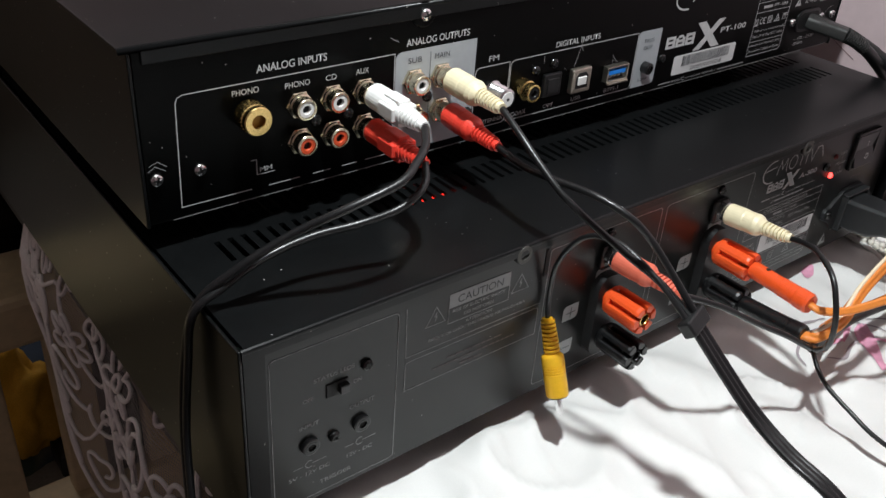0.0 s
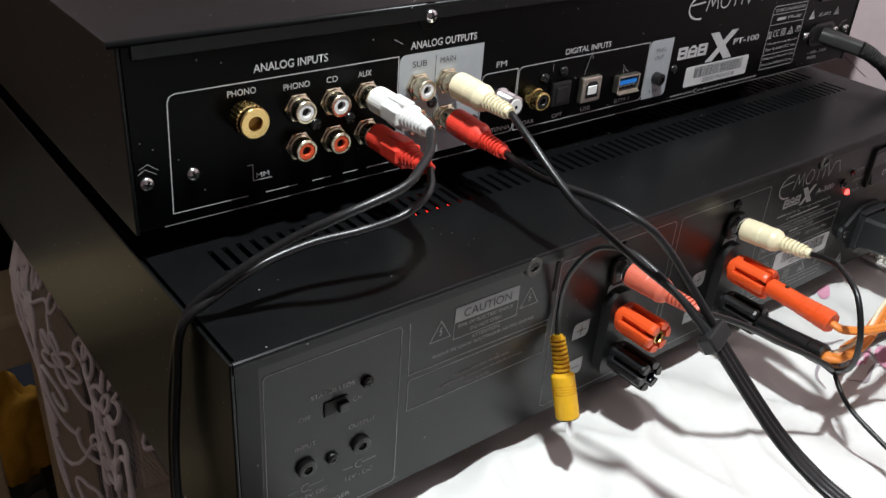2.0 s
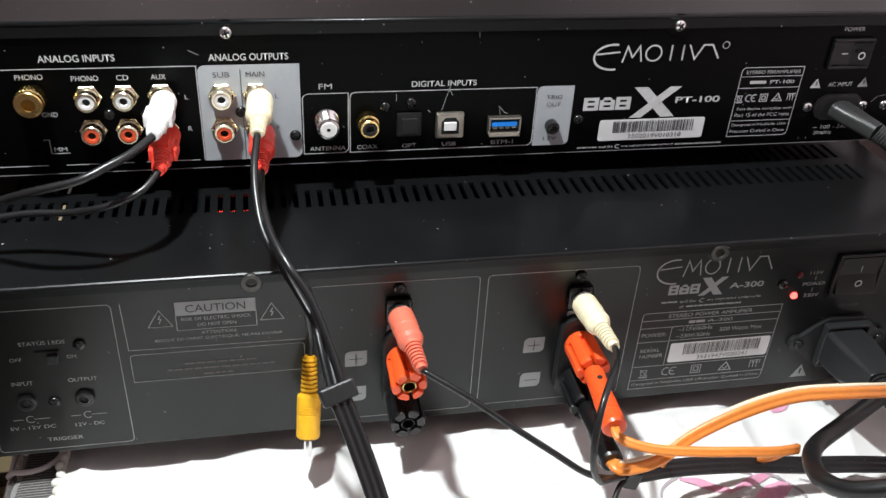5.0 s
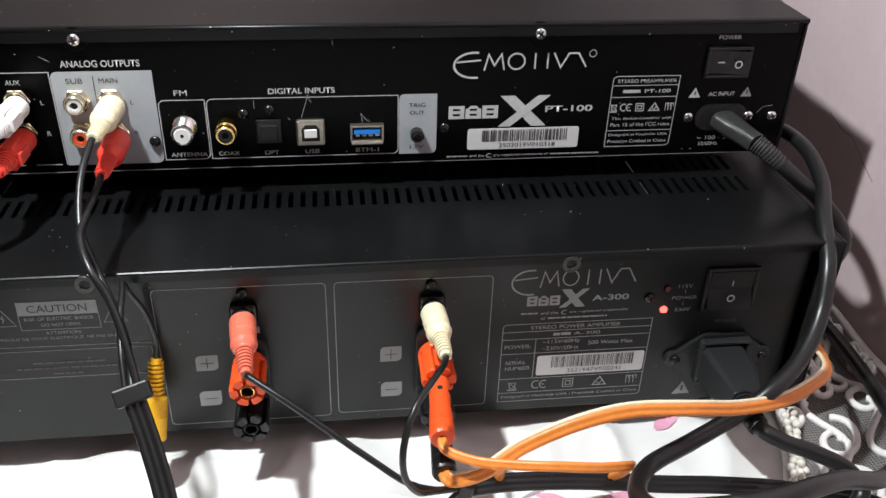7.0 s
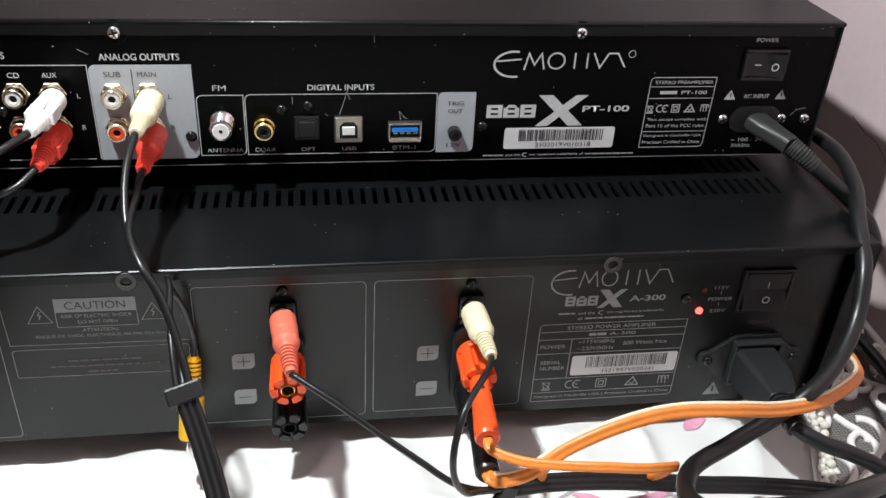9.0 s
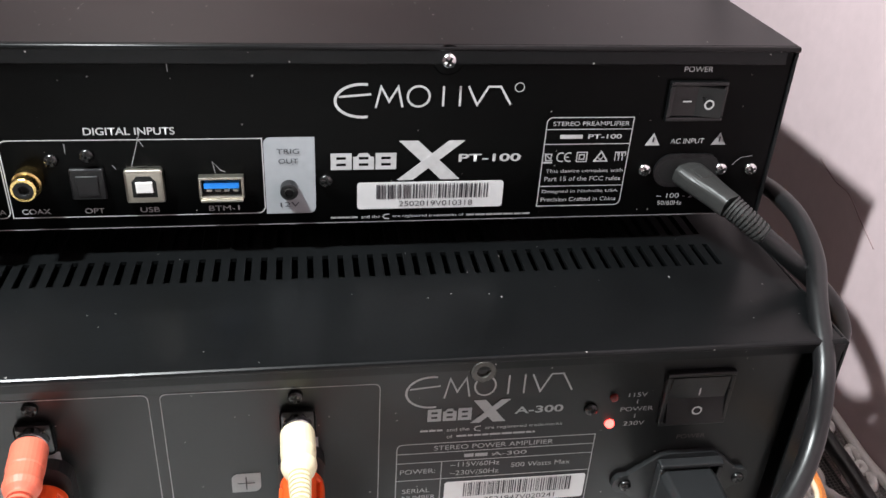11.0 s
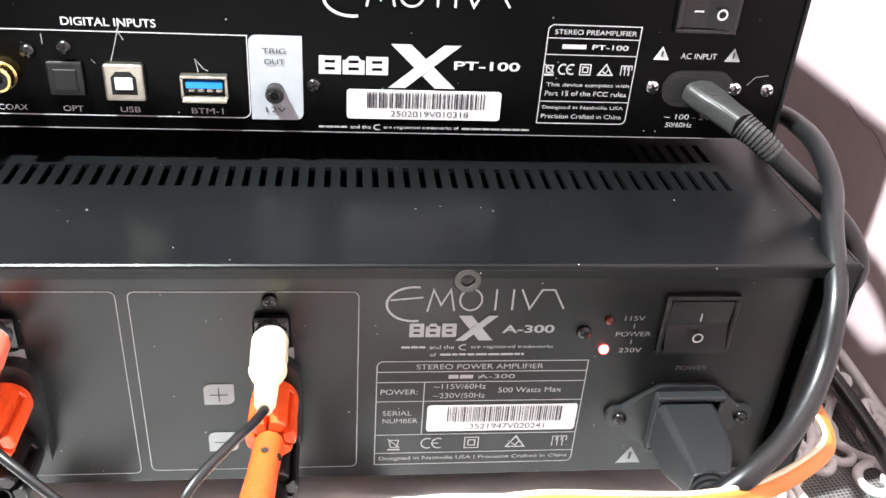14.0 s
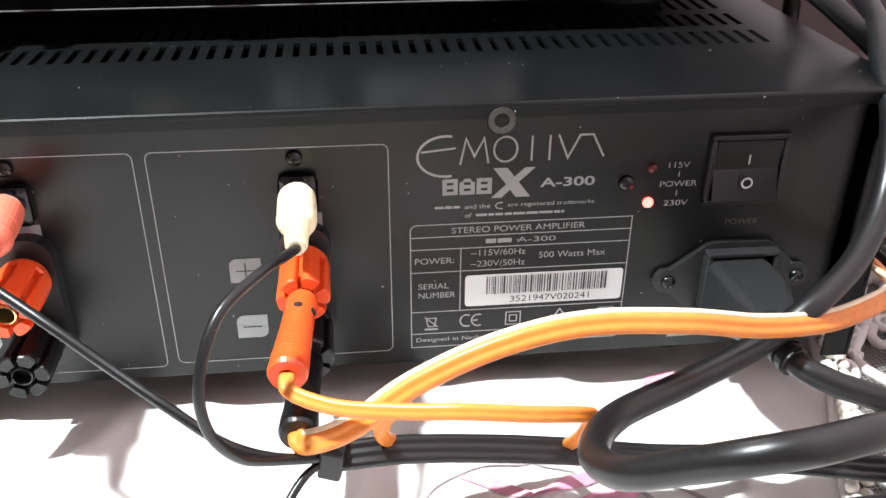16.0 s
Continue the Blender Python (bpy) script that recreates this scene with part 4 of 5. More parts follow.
# ---- preamplifier ----
QY = 0.0595
Q0, Q1, QB, QT = 0.0, 0.431, 0.1095, 0.1750
pre = thing("preamplifier", (0.216, 0.21, 0.1005), "black stereo preamplifier seen from behind, stacked on the amplifier", "preamplifier")
P = pre
part("rear_panel", boxed((Q0 + 0.001, QY, QB + 0.001), (Q1 - 0.001, QY + 0.0015, QT - 0.0012), 0.0003), M_PANEL_PRE, P, "black printed rear panel")
bm = bmesh.new()
box(bm, (Q0 - 0.0030, QY + 0.0006, QT - 0.0013), (Q1 + 0.0006, 0.352, QT), 0.0003)
part("side_panel", boxed((Q0 - 0.0006, QY - 0.0006, QB), (Q0 + 0.0007, 0.352, QT - 0.0013), 0.0004), M_COVER, P)
part("side_panel", boxed((Q1 - 0.0007, QY - 0.0006, QB), (Q1 + 0.0006, 0.352, QT - 0.0013), 0.0004), M_COVER, P)
part("rolled_edge", tube([(Q0 - 0.0030, QY - 0.0001, QT - 0.0011), (Q1 + 0.0006, QY - 0.0001, QT - 0.0011)], 0.0011, 12), M_COVER, P, smooth=True)
part("cover_lip", boxed((Q0 + 0.004, QY - 0.0010, QT - 0.0062), (Q1 - 0.004, QY - 0.0001, QT - 0.0012), 0.0002), M_COVER, P)
cover_pre = part("cover", bm, M_COVER, P, "black steel cover")
for x in (0.116, 0.309):
    part("screw_tab", lathe([(0.0052, 0.0), (0.0052, 0.0007), (0.0048, 0.0009), (0, 0.0009)], 28), M_PANEL_PRE, P, m=out_of(x, QY, 0.1702))
part("base_plate", boxed((Q0 + 0.001, QY + 0.0015, QB), (Q1 - 0.001, 0.352, QB + 0.0015)), M_COVER, P)
part("fascia", boxed((-0.004, 0.352, 0.104), (0.436, 0.366, 0.178), 0.002), M_COVER, P, "black front panel")
for x in (0.05, 0.38):
    for y in (0.105, 0.31):
        part("foot", lathe([(0.016, A_TOP - 0.0006), (0.017, 0.1008), (0.017, 0.107), (0.015, 0.1095), (0, 0.1095)], 24), M_BLACK_SOFT, P, m=Matrix.Translation((x, y, 0)))
Y = QY - 0.0003
# thin pale grey line along the bottom edge of the panel
line(P, [(9, 110.6), (424, 110.6)], QY - 0.0006, mat("worn_edge", (0.25, 0.25, 0.25), 0.5), 0.35, False, "worn_edge")
line(P, [(103, 114.3), (103, 156.2)] + [(16.5, 156.2), (14.6, 155.4), (13.8, 153.5)] + [(12.6, 114.5), (40, 114.4)], Y, M_INK, 0.35)
for a, b in ((47, 60), (66, 74), (79, 86), (90, 101)):
    line(P, [(a, 114.3), (b, 114.3)], Y, M_INK, 0.35)
grey = part("output_field", plate(round_rect(103.4, 113.8, 144.3, 156.4, 3, 0, 3, 0), 0.04), M_GREY, P, "light grey printed field", m=Matrix.Translation((0, Y, 0)))
line(grey, [(120.3, 114.5), (120.3, 154.5)], Y - 0.0003, M_INK_DARK, 0.3)
line(P, round_rect(145, 115, 164.3, 142.8, 2.5, 0, 2.5, 0), Y, M_INK, 0.35, True)
line(P, round_rect(165, 115, 247.6, 143, 2.5, 0, 2.5, 0), Y, M_INK, 0.35, True)
trig = part("trigger_field", plate(round_rect(248, 114.6, 265, 143.4, 2.5, 0, 2.5, 0), 0.04), M_GREY, P, "light grey printed field", m=Matrix.Translation((0, Y, 0)))
for w, a, b, z, h, m_, par in (("ANALOG INPUTS", 44, 72.5, 160.3, 2.9, M_INK, P), ("PHONO", 34.3, 44.6, 153.0, 2.2, M_INK, P), ("PHONO", 55, 65.2, 152.0, 2.2, M_INK, P), ("CD", 72, 76.6, 152.0, 2.2, M_INK, P),
                               ("AUX", 85.2, 91, 152.0, 2.2, M_INK, P), ("ANALOG OUTPUTS", 108.3, 140, 159.6, 2.9, M_INK, P), ("SUB", 109.3, 116, 152.3, 2.3, M_INK_DARK, grey), ("MAIN", 122.5, 130, 152.3, 2.2, M_INK_DARK, grey),
                               ("GND", 41.5, 47.5, 137, 2.0, M_INK, P), ("MM", 43.5, 48.5, 121.6, 1.9, M_INK, P), ("FM", 152, 157.5, 146, 2.4, M_INK, P), ("ANTENNA", 147.5, 163, 117.3, 1.9, M_INK, P), ("COAX", 168, 177, 117.3, 1.9, M_INK, P),
                               ("OPT", 188, 194.3, 117.2, 1.9, M_INK, P), ("USB", 206, 212.3, 117.2, 1.9, M_INK, P), ("BTM-1", 228.6, 238.8, 117.2, 1.9, M_INK, P), ("DIGITAL INPUTS", 191.5, 220, 146, 2.6, M_INK, P),
                               ("TRIG", 252.3, 259.8, 138.3, 1.8, M_INK_DARK, trig), ("OUT", 252.8, 259.3, 134.7, 1.8, M_INK_DARK, trig), ("12V", 252.8, 259.3, 118.2, 1.7, M_INK_DARK, trig),
                               ("L", 97.5, 98.8, 143, 2.0, M_INK, P), ("R", 97.5, 99.1, 129, 2.0, M_INK, P), ("L", 133.8, 135.1, 142.5, 2.0, M_INK_DARK, grey), ("R", 133.8, 135.4, 128.5, 2.0, M_INK_DARK, grey),
                               ("POWER", 391, 401.4, 167, 1.9, M_INK, P), ("AC INPUT", 391, 403.6, 140.3, 2.0, M_INK, P), ("~ 100 - 240V", 389.5, 410, 118.4, 1.9, M_INK, P), ("50/60Hz", 390.5, 400, 115.4, 1.8, M_INK, P)):
    text(par, w, a, b, z, h, Y - (0.0003 if par is not P else 0), m_, bold=0.01 if m_ is M_INK and h > 2.5 else 0.0)
line(P, [(40, 126), (42.3, 126), (42.3, 119.8), (49.5, 119.8)], Y, M_INK, 0.3)
maker_mark(P, 272, 331.5, 150.5, 162.0, Y, M_INK, 0.75)
line(P, [(333.8 + 1.6 * math.cos(a * math.pi / 7), 160.6 + 1.6 * math.sin(a * math.pi / 7)) for a in range(14)], Y, M_INK, 0.3, True, "small_ring")
series_mark(P, (270, 293, 131, 137), (293, 316.5, 126.8, 141.6), (314.5, 336.5, 133.4, 136.4), Y, M_INK, "PT-100")
bars(P, 270, 279.5, 112.6, 0.7, QY - 0.0007, M_INK_DIM, 51, 0.4)
text(P, "and the", 280.6, 287.4, 112.7, 1.3, QY - 0.0007, M_INK)
line(P, [(290.6, 113.6), (289.0, 113.4), (288.4, 112.6), (289.0, 111.9), (290.6, 111.7)], QY - 0.0007, M_INK, 0.35, False, "small_arc")
text(P, "are registered trademarks of", 291.8, 317.5, 112.6, 1.4, QY - 0.0007, M_INK)
bars(P, 318.5, 342, 112.6, 0.7, QY - 0.0007, M_INK_DIM, 53, 0.5)
barcode(P, 279.3, 331.3, 115.6, 126.0, 286, 326, 119.6, 125.2, Y, "2502019V010318", 7)
SK = 0.01
line(P, round_rect(344.4, 115.2, 375.6, 149.6, 2, 0, 2, 0, SK), Y, M_INK, 0.35, True)
for z in (145.2, 139.6, 123.2):
    line(P, [(344.4 + SK * (z - 115), z), (375.6 + SK * (z - 115), z)], Y, M_INK, 0.3)
for w, a, b, z, h in (("STEREO PREAMPLIFIER", 347, 374.6, 147.3, 1.6), ("This device complies with", 346.2, 374.9, 129.0, 1.7), ("Part 15 of the FCC rules", 346.1, 374.4, 126.1, 1.7), ("Designed in Nashville USA", 345.8, 374.2, 120.9, 1.6), ("Precision Crafted in China", 345.7, 374.0, 117.8, 1.6)):
    text(P, w, a, b, z, h, Y, M_INK)
bars(P, 350, 359, 142.4, 1.5, Y, M_INK, 52, 0.3)
text(P, "PT-100", 360.2, 372.5, 142.4, 1.7, Y, M_INK, bold=0.015)
approval_icons(P, 346.6, 374.8, 134.6, 4.0, Y, M_INK)
warning_sign(P, 384.3, 141, 5.0, Y, M_INK, True)
warning_sign(P, 409.3, 141, 5.0, Y, M_INK_DIM, True)
# sockets
gm = out_of(0.0395, QY, 0.1450)
gp = part("ground_post", lathe([(a * MM, b * MM) for a, b in ((3.0, 0), (3.0, 1.2), (5.5, 1.4), (5.5, 6.6), (5.2, 7.0), (5.4, 7.4), (5.4, 9.2), (5.0, 9.6), (2.6, 9.6), (2.4, 9.2), (2.4, 4))], 72, wobble=lambda a, h: 1.0 + (0.035 * math.cos(24 * a) if 0.0013 < h < 0.0068 else 0.0)), M_GOLD, P, "gold-plated knurled ground post", m=gm)
# hole floor in a darker gold: the bore's shade is put into the colour
part("post_hole", lathe([(0.0024, 0.0075), (0, 0.0075)], 16), mat("shaded_gold", (0.25, 0.13, 0.03), 0.4, 0.8), gp, m=gm)
for x, zl, zr in ((60.2, 144.2, 129.8), (74.3, 144.2, 129.8), (88.5, 144.2, 129.8), (112.3, 143.6, 128.8), (126.2, 143.6, 128.8)):
    rca_jack(P, x, QY, zl, M_WHITE_PL)
    rca_jack(P, x, QY, zr, M_REDRING)
fmm = out_of(0.1550, QY, 0.1310)
fmj = part("antenna_socket", lathe([(a * MM, b * MM) for a, b in ((5.2, 0), (5.2, 1.5), (4.75, 1.8))] + [(((4.75 if i % 2 else 4.45) * MM), (2.0 + 0.42 * i) * MM) for i in range(20)] + [(a * MM, b * MM) for a, b in ((4.5, 10.6), (3.6, 11.0), (3.0, 11.0))], 28), M_CHROME, P, "threaded nickel antenna socket", m=fmm)
part("white_core", lathe([(0.0036, 0.0106), (0.0032, 0.0112), (0, 0.0112)], 20), M_WHITE_PL, fmj, m=fmm)
part("core_hole", lathe([(0.0008, 0.0113), (0, 0.0113)], 10), M_HOLE_SHADE, fmj, m=fmm)
rca_jack(P, 172.6, QY, 129.4, M_BLACK, M_GOLD, 9.0, False)
opt = part("optical_socket", boxed((0.1852, QY - 0.0020, 0.1222), (0.1962, QY, 0.1332), 0.0006), M_BLACK, P, "black optical socket with closed shutter")
part("shutter", boxed((0.1872, QY - 0.0026, 0.1240), (0.1942, QY - 0.0018, 0.1310), 0.0003), M_BLACK_SOFT, opt)
usb = part("usb_socket", boxed((0.2025, QY - 0.0030, 0.1210), (0.2150, QY, 0.1330), 0.0008), M_SATIN, P, "square metal usb socket")
part("socket_gap", plate([(204.8, 123.3), (212.7, 123.3), (212.7, 129.0), (211.0, 131.0), (206.5, 131.0), (204.8, 129.0)], 0.1), M_HOLE_SHADE, usb, m=Matrix.Translation((0, QY - 0.0030, 0)))
part("tongue", boxed((0.2060, QY - 0.0036, 0.1250), (0.2115, QY - 0.0028, 0.1290), 0.0003), M_WHITE_PL, usb)
bm = bmesh.new()
for lo, hi in (((0.2262, 0.1292), (0.2410, 0.1301)), ((0.2262, 0.1222), (0.2410, 0.1231)), ((0.2262, 0.1231), (0.2271, 0.1292)), ((0.2401, 0.1231), (0.2410, 0.1292))):
    box(bm, (lo[0], QY - 0.0032, lo[1]), (hi[0], QY, hi[1]), 0.0002)
usba = part("usb_port", bm, M_SATIN, P, "flat metal usb port with blue tongue")
part("port_gap", boxed((0.2270, QY - 0.0006, 0.1230), (0.2402, QY, 0.1292)), M_HOLE_SHADE, usba)
part("tongue", boxed((0.2278, QY - 0.0028, 0.1258), (0.2394, QY - 0.0004, 0.1281), 0.0002), M_BLUE, usba)
part("port_lip", boxed((0.2266, QY - 0.0042, 0.1214), (0.2406, QY - 0.0028, 0.1222), 0.0002), M_SATIN, usba)
for i in range(4):
    part("contact", boxed((0.2286 + 0.0029 * i, QY - 0.0024, 0.1246), (0.2303 + 0.0029 * i, QY - 0.0005, 0.1255)), M_SATIN, usba)
jack_35(trig, 256, QY, 124.6, 3.0, 4.0)
for x, z in ((67.3, 136.4), (81.6, 136.2), (119.6, 135.8), (141.5, 124.2), (180.2, 136.0), (191.4, 137.6), (268.6, 127), (20.4, 127.6), (4.6, 127.6), (424, 129), (383, 129.2), (412.3, 129.2)):
    cross_screw(P, x, QY, z, 2.4, M_BLACK_STEEL if x < 300 and x > 50 else M_CHROME)
for x in (116, 309):
    cross_screw(P, x, QY - 0.0009, 170.2, 2.6, M_CHROME)
rocker(P, 386.6, 407.6, 148.4, 163.0, QY, False)
bm = plate(round_rect(386.6, 122.3, 412 - 0.4, 135.3, 6.4, 6.4, 6.4, 6.4), 0.9)
ain = part("mains_inlet", bm, M_BLACK, P, "oval black mains inlet", m=Matrix.Translation((0, QY, 0)))
# flat near-black plate: the depth of the recess is painted shade
part("inlet_recess", plate(round_rect(388.4, 124.0, 409.8, 133.6, 4.7, 4.7, 4.7, 4.7), 0.1), M_HOLE_SHADE, ain, m=Matrix.Translation((0, QY - 0.0009, 0)))
# scratches in the panel paint
for pts in (((205, 133.5), (208.2, 143.5), (209, 146)), ((207.8, 143.8), (209.6, 140.5)), ((231.8, 130.5), (231.0, 134.8), (233.6, 131.6), (235, 131)), ((219.6, 172), (219.9, 166)), ((100.5, 163), (104.5, 160.8)), ((416.5, 130.5), (419, 133.5), (423.5, 134.2)), ((2, 131), (4.5, 132.6), (8.2, 130.2)), ((2.6, 133), (5.5, 134.2), (8.8, 131.6)), ((185.0, 141.8), (185.0, 138.5)), ((199, 134), (200, 132.6))):
    line(P, pts, QY - 0.0004, M_INK_DIM, 0.22, False, "scratch")
set_type()
# the preamplifier stands a touch askew; the amplifier's print runs a little wider than its sockets
pre.matrix_basis = Matrix.Translation((-0.0014, 0, 0)) @ Matrix.Translation((0.0, 0.06, 0.1095)) @ Matrix.Rotation(-0.0034, 4, "Y") @ Matrix.Translation((0.0, -0.06, -0.1095)) @ pre.matrix_basis
for ob in amp.children:
    if ob.name.split(".")[0] not in ("cover", "base_plate", "fascia", "foot", "rear_panel", "circuit_board", "board_light", "terminal_base", "terminal_knob", "gold_contact", "contact_bore", "socket_housing", "screw_tab"):
        w = amp.location.x + ob.location.x
        cx = w + sum(v.co.x for v in ob.data.vertices) / len(ob.data.vertices)
        ob.location.x += (-1.0 + 3.2 * min(cx, 0.40) / 0.40 * 0.9) * MM

# ---- plugs and cables ----


def ribs(n, h0, h1, r0, r1, depth=0.5):
    """A tapering ribbed sleeve as (radius, height) pairs in millimetres."""
    out = []
    for i in range(n):
        a, b = h0 + (h1 - h0) * i / n, h0 + (h1 - h0) * (i + 1) / n
        r = r0 + (r1 - r0) * i / n
        s = (b - a)
        out += [(r, a), (r, a + 0.55 * s), (r - depth, a + 0.62 * s), (r - depth, a + 0.95 * s)]
    return out


def rca_plug(parent, a, b, material, style="round", label=""):
    """A moulded phono plug from the socket at a to the cable end at b."""
    L = (Vector(b) - Vector(a)).length * 1000
    m = along(a, b)
    if style == "grip":
        prof = [(4.6, 0), (5.0, 0.4), (5.0, L * 0.50), (4.6, L * 0.54), (4.2, L * 0.60)] + ribs(6, L * 0.62, L * 0.94, 4.0, 2.6, 0.45) + [(2.2, L * 0.95), (2.0, L), (0, L)]
    else:
        prof = [(4.9, 0), (5.4, 0.5), (5.4, L * 0.28), (5.2, L * 0.30), (5.2, L * 0.42), (5.4, L * 0.46), (4.8, L * 0.52), (3.7, L * 0.56)] + ribs(7, L * 0.57, L * 0.95, 3.5, 2.8, 0.9) + [(2.3, L * 0.96), (2.1, L), (0, L)]
    p = part("plug", lathe([(r * MM, h * MM) for r, h in prof], 28), material, parent, label, m=m)
    if style == "grip":
        bm = bmesh.new()
        for s in (1, -1):
            box(bm, (-0.0026, s * 0.0036 - 0.0016, L * 0.30 * MM), (0.0026, s * 0.0036 + 0.0016, L * 0.60 * MM), 0.0005)
            box(bm, (s * 0.0038 - 0.0016, -0.0026, L * 0.30 * MM), (s * 0.0038 + 0.0016, 0.0026, L * 0.60 * MM), 0.0005)
        part("grip", bm, material, p, m=m)
    part("collar", lathe([(r * MM, h * MM) for r, h in ((4.4, -1.6), (4.5, -1.4), (4.5, 0.2), (0, 0.2))], 24), M_BLACK, p, m=m)
    return p


def strand(pts, r, normal, offsets):
    """Parallel round strands moulded side by side, as one lobed sleeve."""
    pts = [Vector(p) for p in pts]
    lo, hi = min(offsets) - r, max(offsets) + r
    n = 7 * len(offsets) + 1
    top = []
    for i in range(n + 1):
        u = (lo + hi) / 2 - (hi - lo) / 2 * math.cos(math.pi * i / n)
        top.append((u, max(math.sqrt(max(r * r - (u - o) ** 2, 0.0)) for o in offsets)))
    outline = top + [(u, -h) for u, h in reversed(top[1:-1])]
    bm = bmesh.new()
    rings = []
    for i, p in enumerate(pts):
        t = (pts[min(i + 1, len(pts) - 1)] - pts[max(i - 1, 0)]).normalized()
        side = t.cross(Vector(normal)).normalized()
        other = side.cross(t)
        rings.append([bm.verts.new(p + side * u + other * h) for u, h in outline])
    for a, b in zip(rings, rings[1:]):
        for k in range(len(outline)):
            j = (k + 1) % len(outline)
            bm.faces.new((a[k], a[j], b[j], b[k]))
    bm.faces.new(rings[0])
    bm.faces.new(rings[-1])
    return bm


def sleeve(points, r0, r1, n):
    """A ribbed strain relief round the first stretch of a cord."""
    dense = smoothed(points, 6)
    m = len(dense) - 1
    return tube(dense, lambda k: (r0 + (r1 - r0) * k) * (1.0 if (k * n) % 1.0 < 0.6 else 0.84), 18)


# input cable: white and red plugs, falling over the open side
aux = thing("audio_cable", (0.087, 0.02, 0.14), "black twin audio cable with white and red plugs, hanging down", "cable")
rca_plug(aux, (0.0885, 0.0530, 0.1442), (0.0868, 0.0190, 0.1448), M_WHITE_PL, "grip", "white moulded plug")
rca_plug(aux, (0.0885, 0.0530, 0.1298), (0.0872, 0.0180, 0.1308), M_RED, "grip", "red moulded plug")
AW = [(0.0868, 0.0190, 0.1448), (0.0800, 0.0095, 0.1430), (0.0720, 0.0035, 0.1410), (0.0620, -0.0010, 0.1380), (0.0440, 0.0010, 0.1330), (0.0270, 0.0090, 0.1240), (0.0100, 0.0150, 0.1130), (-0.0020, 0.0210, 0.1000), (-0.0055, 0.0275, 0.0750), (-0.0075, 0.0310, 0.0400), (-0.0105, 0.0250, 0.0080), (-0.0130, 0.0180, -0.0280), (-0.020, 0.010, -0.12), (-0.030, 0.0, -0.35), (-0.03, -0.02, -0.70), (-0.02, -0.06, -0.776), (0.05, -0.14, -0.778)]
AR = [(0.0872, 0.0180, 0.1308), (0.0810, 0.0100, 0.1270), (0.0690, 0.0070, 0.1230), (0.0550, 0.0110, 0.1190), (0.0380, 0.0150, 0.1170), (0.0200, 0.0160, 0.1135), (0.0060, 0.0165, 0.1070), (-0.0045, 0.0185, 0.0985), (-0.0060, 0.0235, 0.0750), (-0.0080, 0.0270, 0.0400), (-0.0112, 0.0205, 0.0080), (-0.0136, 0.0150, -0.0280), (-0.0207, 0.007, -0.12), (-0.031, -0.003, -0.35), (-0.031, -0.023, -0.70), (-0.021, -0.063, -0.7755), (0.048, -0.143, -0.7775)]
part("lead", tube(smoothed(AW, 8), 0.00155, 12), M_CABLE, aux, smooth=True)
part("lead", tube(smoothed(AR, 8), 0.00145, 12), M_CABLE, aux, smooth=True)

# output cable: cream, red and loose yellow plugs gathered in a clip
CLIP = (0.1465, -0.0682, 0.0900)
main = thing("audio_cable", (0.125, 0.02, 0.14), "black triple audio cable with cream, red and loose yellow plugs", "cable")
rca_plug(main, (0.1262, 0.0530, 0.1436), (0.1246, 0.0205, 0.1436), M_CREAM, "round", "cream moulded plug")
rca_plug(main, (0.1262, 0.0530, 0.1288), (0.1251, 0.0210, 0.1274), M_RED, "round", "red moulded plug")
part("lead", tube(smoothed([(0.1246, 0.0205, 0.1436), (0.123, 0.007, 0.138), (0.123, -0.005, 0.131), (0.125, -0.017, 0.123), (0.131, -0.028, 0.1145), (0.138, -0.040, 0.106), (0.1435, -0.053, 0.099), CLIP]), 0.0014, 12), M_CABLE, main, smooth=True)
part("lead", tube(smoothed([(0.1251, 0.0210, 0.1274), (0.125, 0.004, 0.1255), (0.126, -0.013, 0.127), (0.128, -0.029, 0.128), (0.133, -0.042, 0.124), (0.1395, -0.049, 0.115), (0.1445, -0.058, 0.103), (0.1487, -0.0682, 0.0905)]), 0.0014, 12), M_CABLE, main, smooth=True)
YT, YB, YP = Vector((0.1402, -0.0046, 0.0550)), Vector((0.1376, -0.0195, 0.0238)), Vector((0.1370, -0.0234, 0.0160))
part("lead", tube(smoothed([YT, (0.1410, -0.0030, 0.064), (0.139, -0.0055, 0.080), (0.1365, -0.0125, 0.094), (0.137, -0.021, 0.1045), (0.1395, -0.032, 0.1075), (0.1405, -0.044, 0.105), (0.142, -0.056, 0.099), (0.1443, -0.0682, 0.0895)]), 0.00115, 12), M_CABLE, main, smooth=True)
L = (YB - YT).length * 1000
ym = along(YT, YB)
yel = part("plug", lathe([(r * MM, h * MM) for r, h in [(0, 0), (2.3, 0), (2.3, 1.2)] + ribs(8, 1.0, 15.5, 3.1, 3.6, 1.2) + [(3.3, 15.6), (4.7, 16.6), (4.9, 17.4)] + ribs(4, 20.0, 24.5, 4.95, 4.95, 0.22) + [(4.95, 24.6), (4.9, L - 0.6), (4.6, L), (0, L)]], 30), M_YELLOW, main, "yellow moulded plug hanging loose", m=ym)
pm = along(YB, YP)
part("pin_ring", lathe([(r * MM, h * MM) for r, h in ((4.3, -0.2), (4.3, 0.5), (1.6, 0.5))], 24), M_BLACK, yel, m=pm)
part("pin", lathe([(r * MM, h * MM) for r, h in ((1.6, 0), (1.6, 7.4), (1.2, 8.4), (0.5, 8.8), (0, 8.9))], 18), M_CHROME, yel, m=pm, smooth=True)
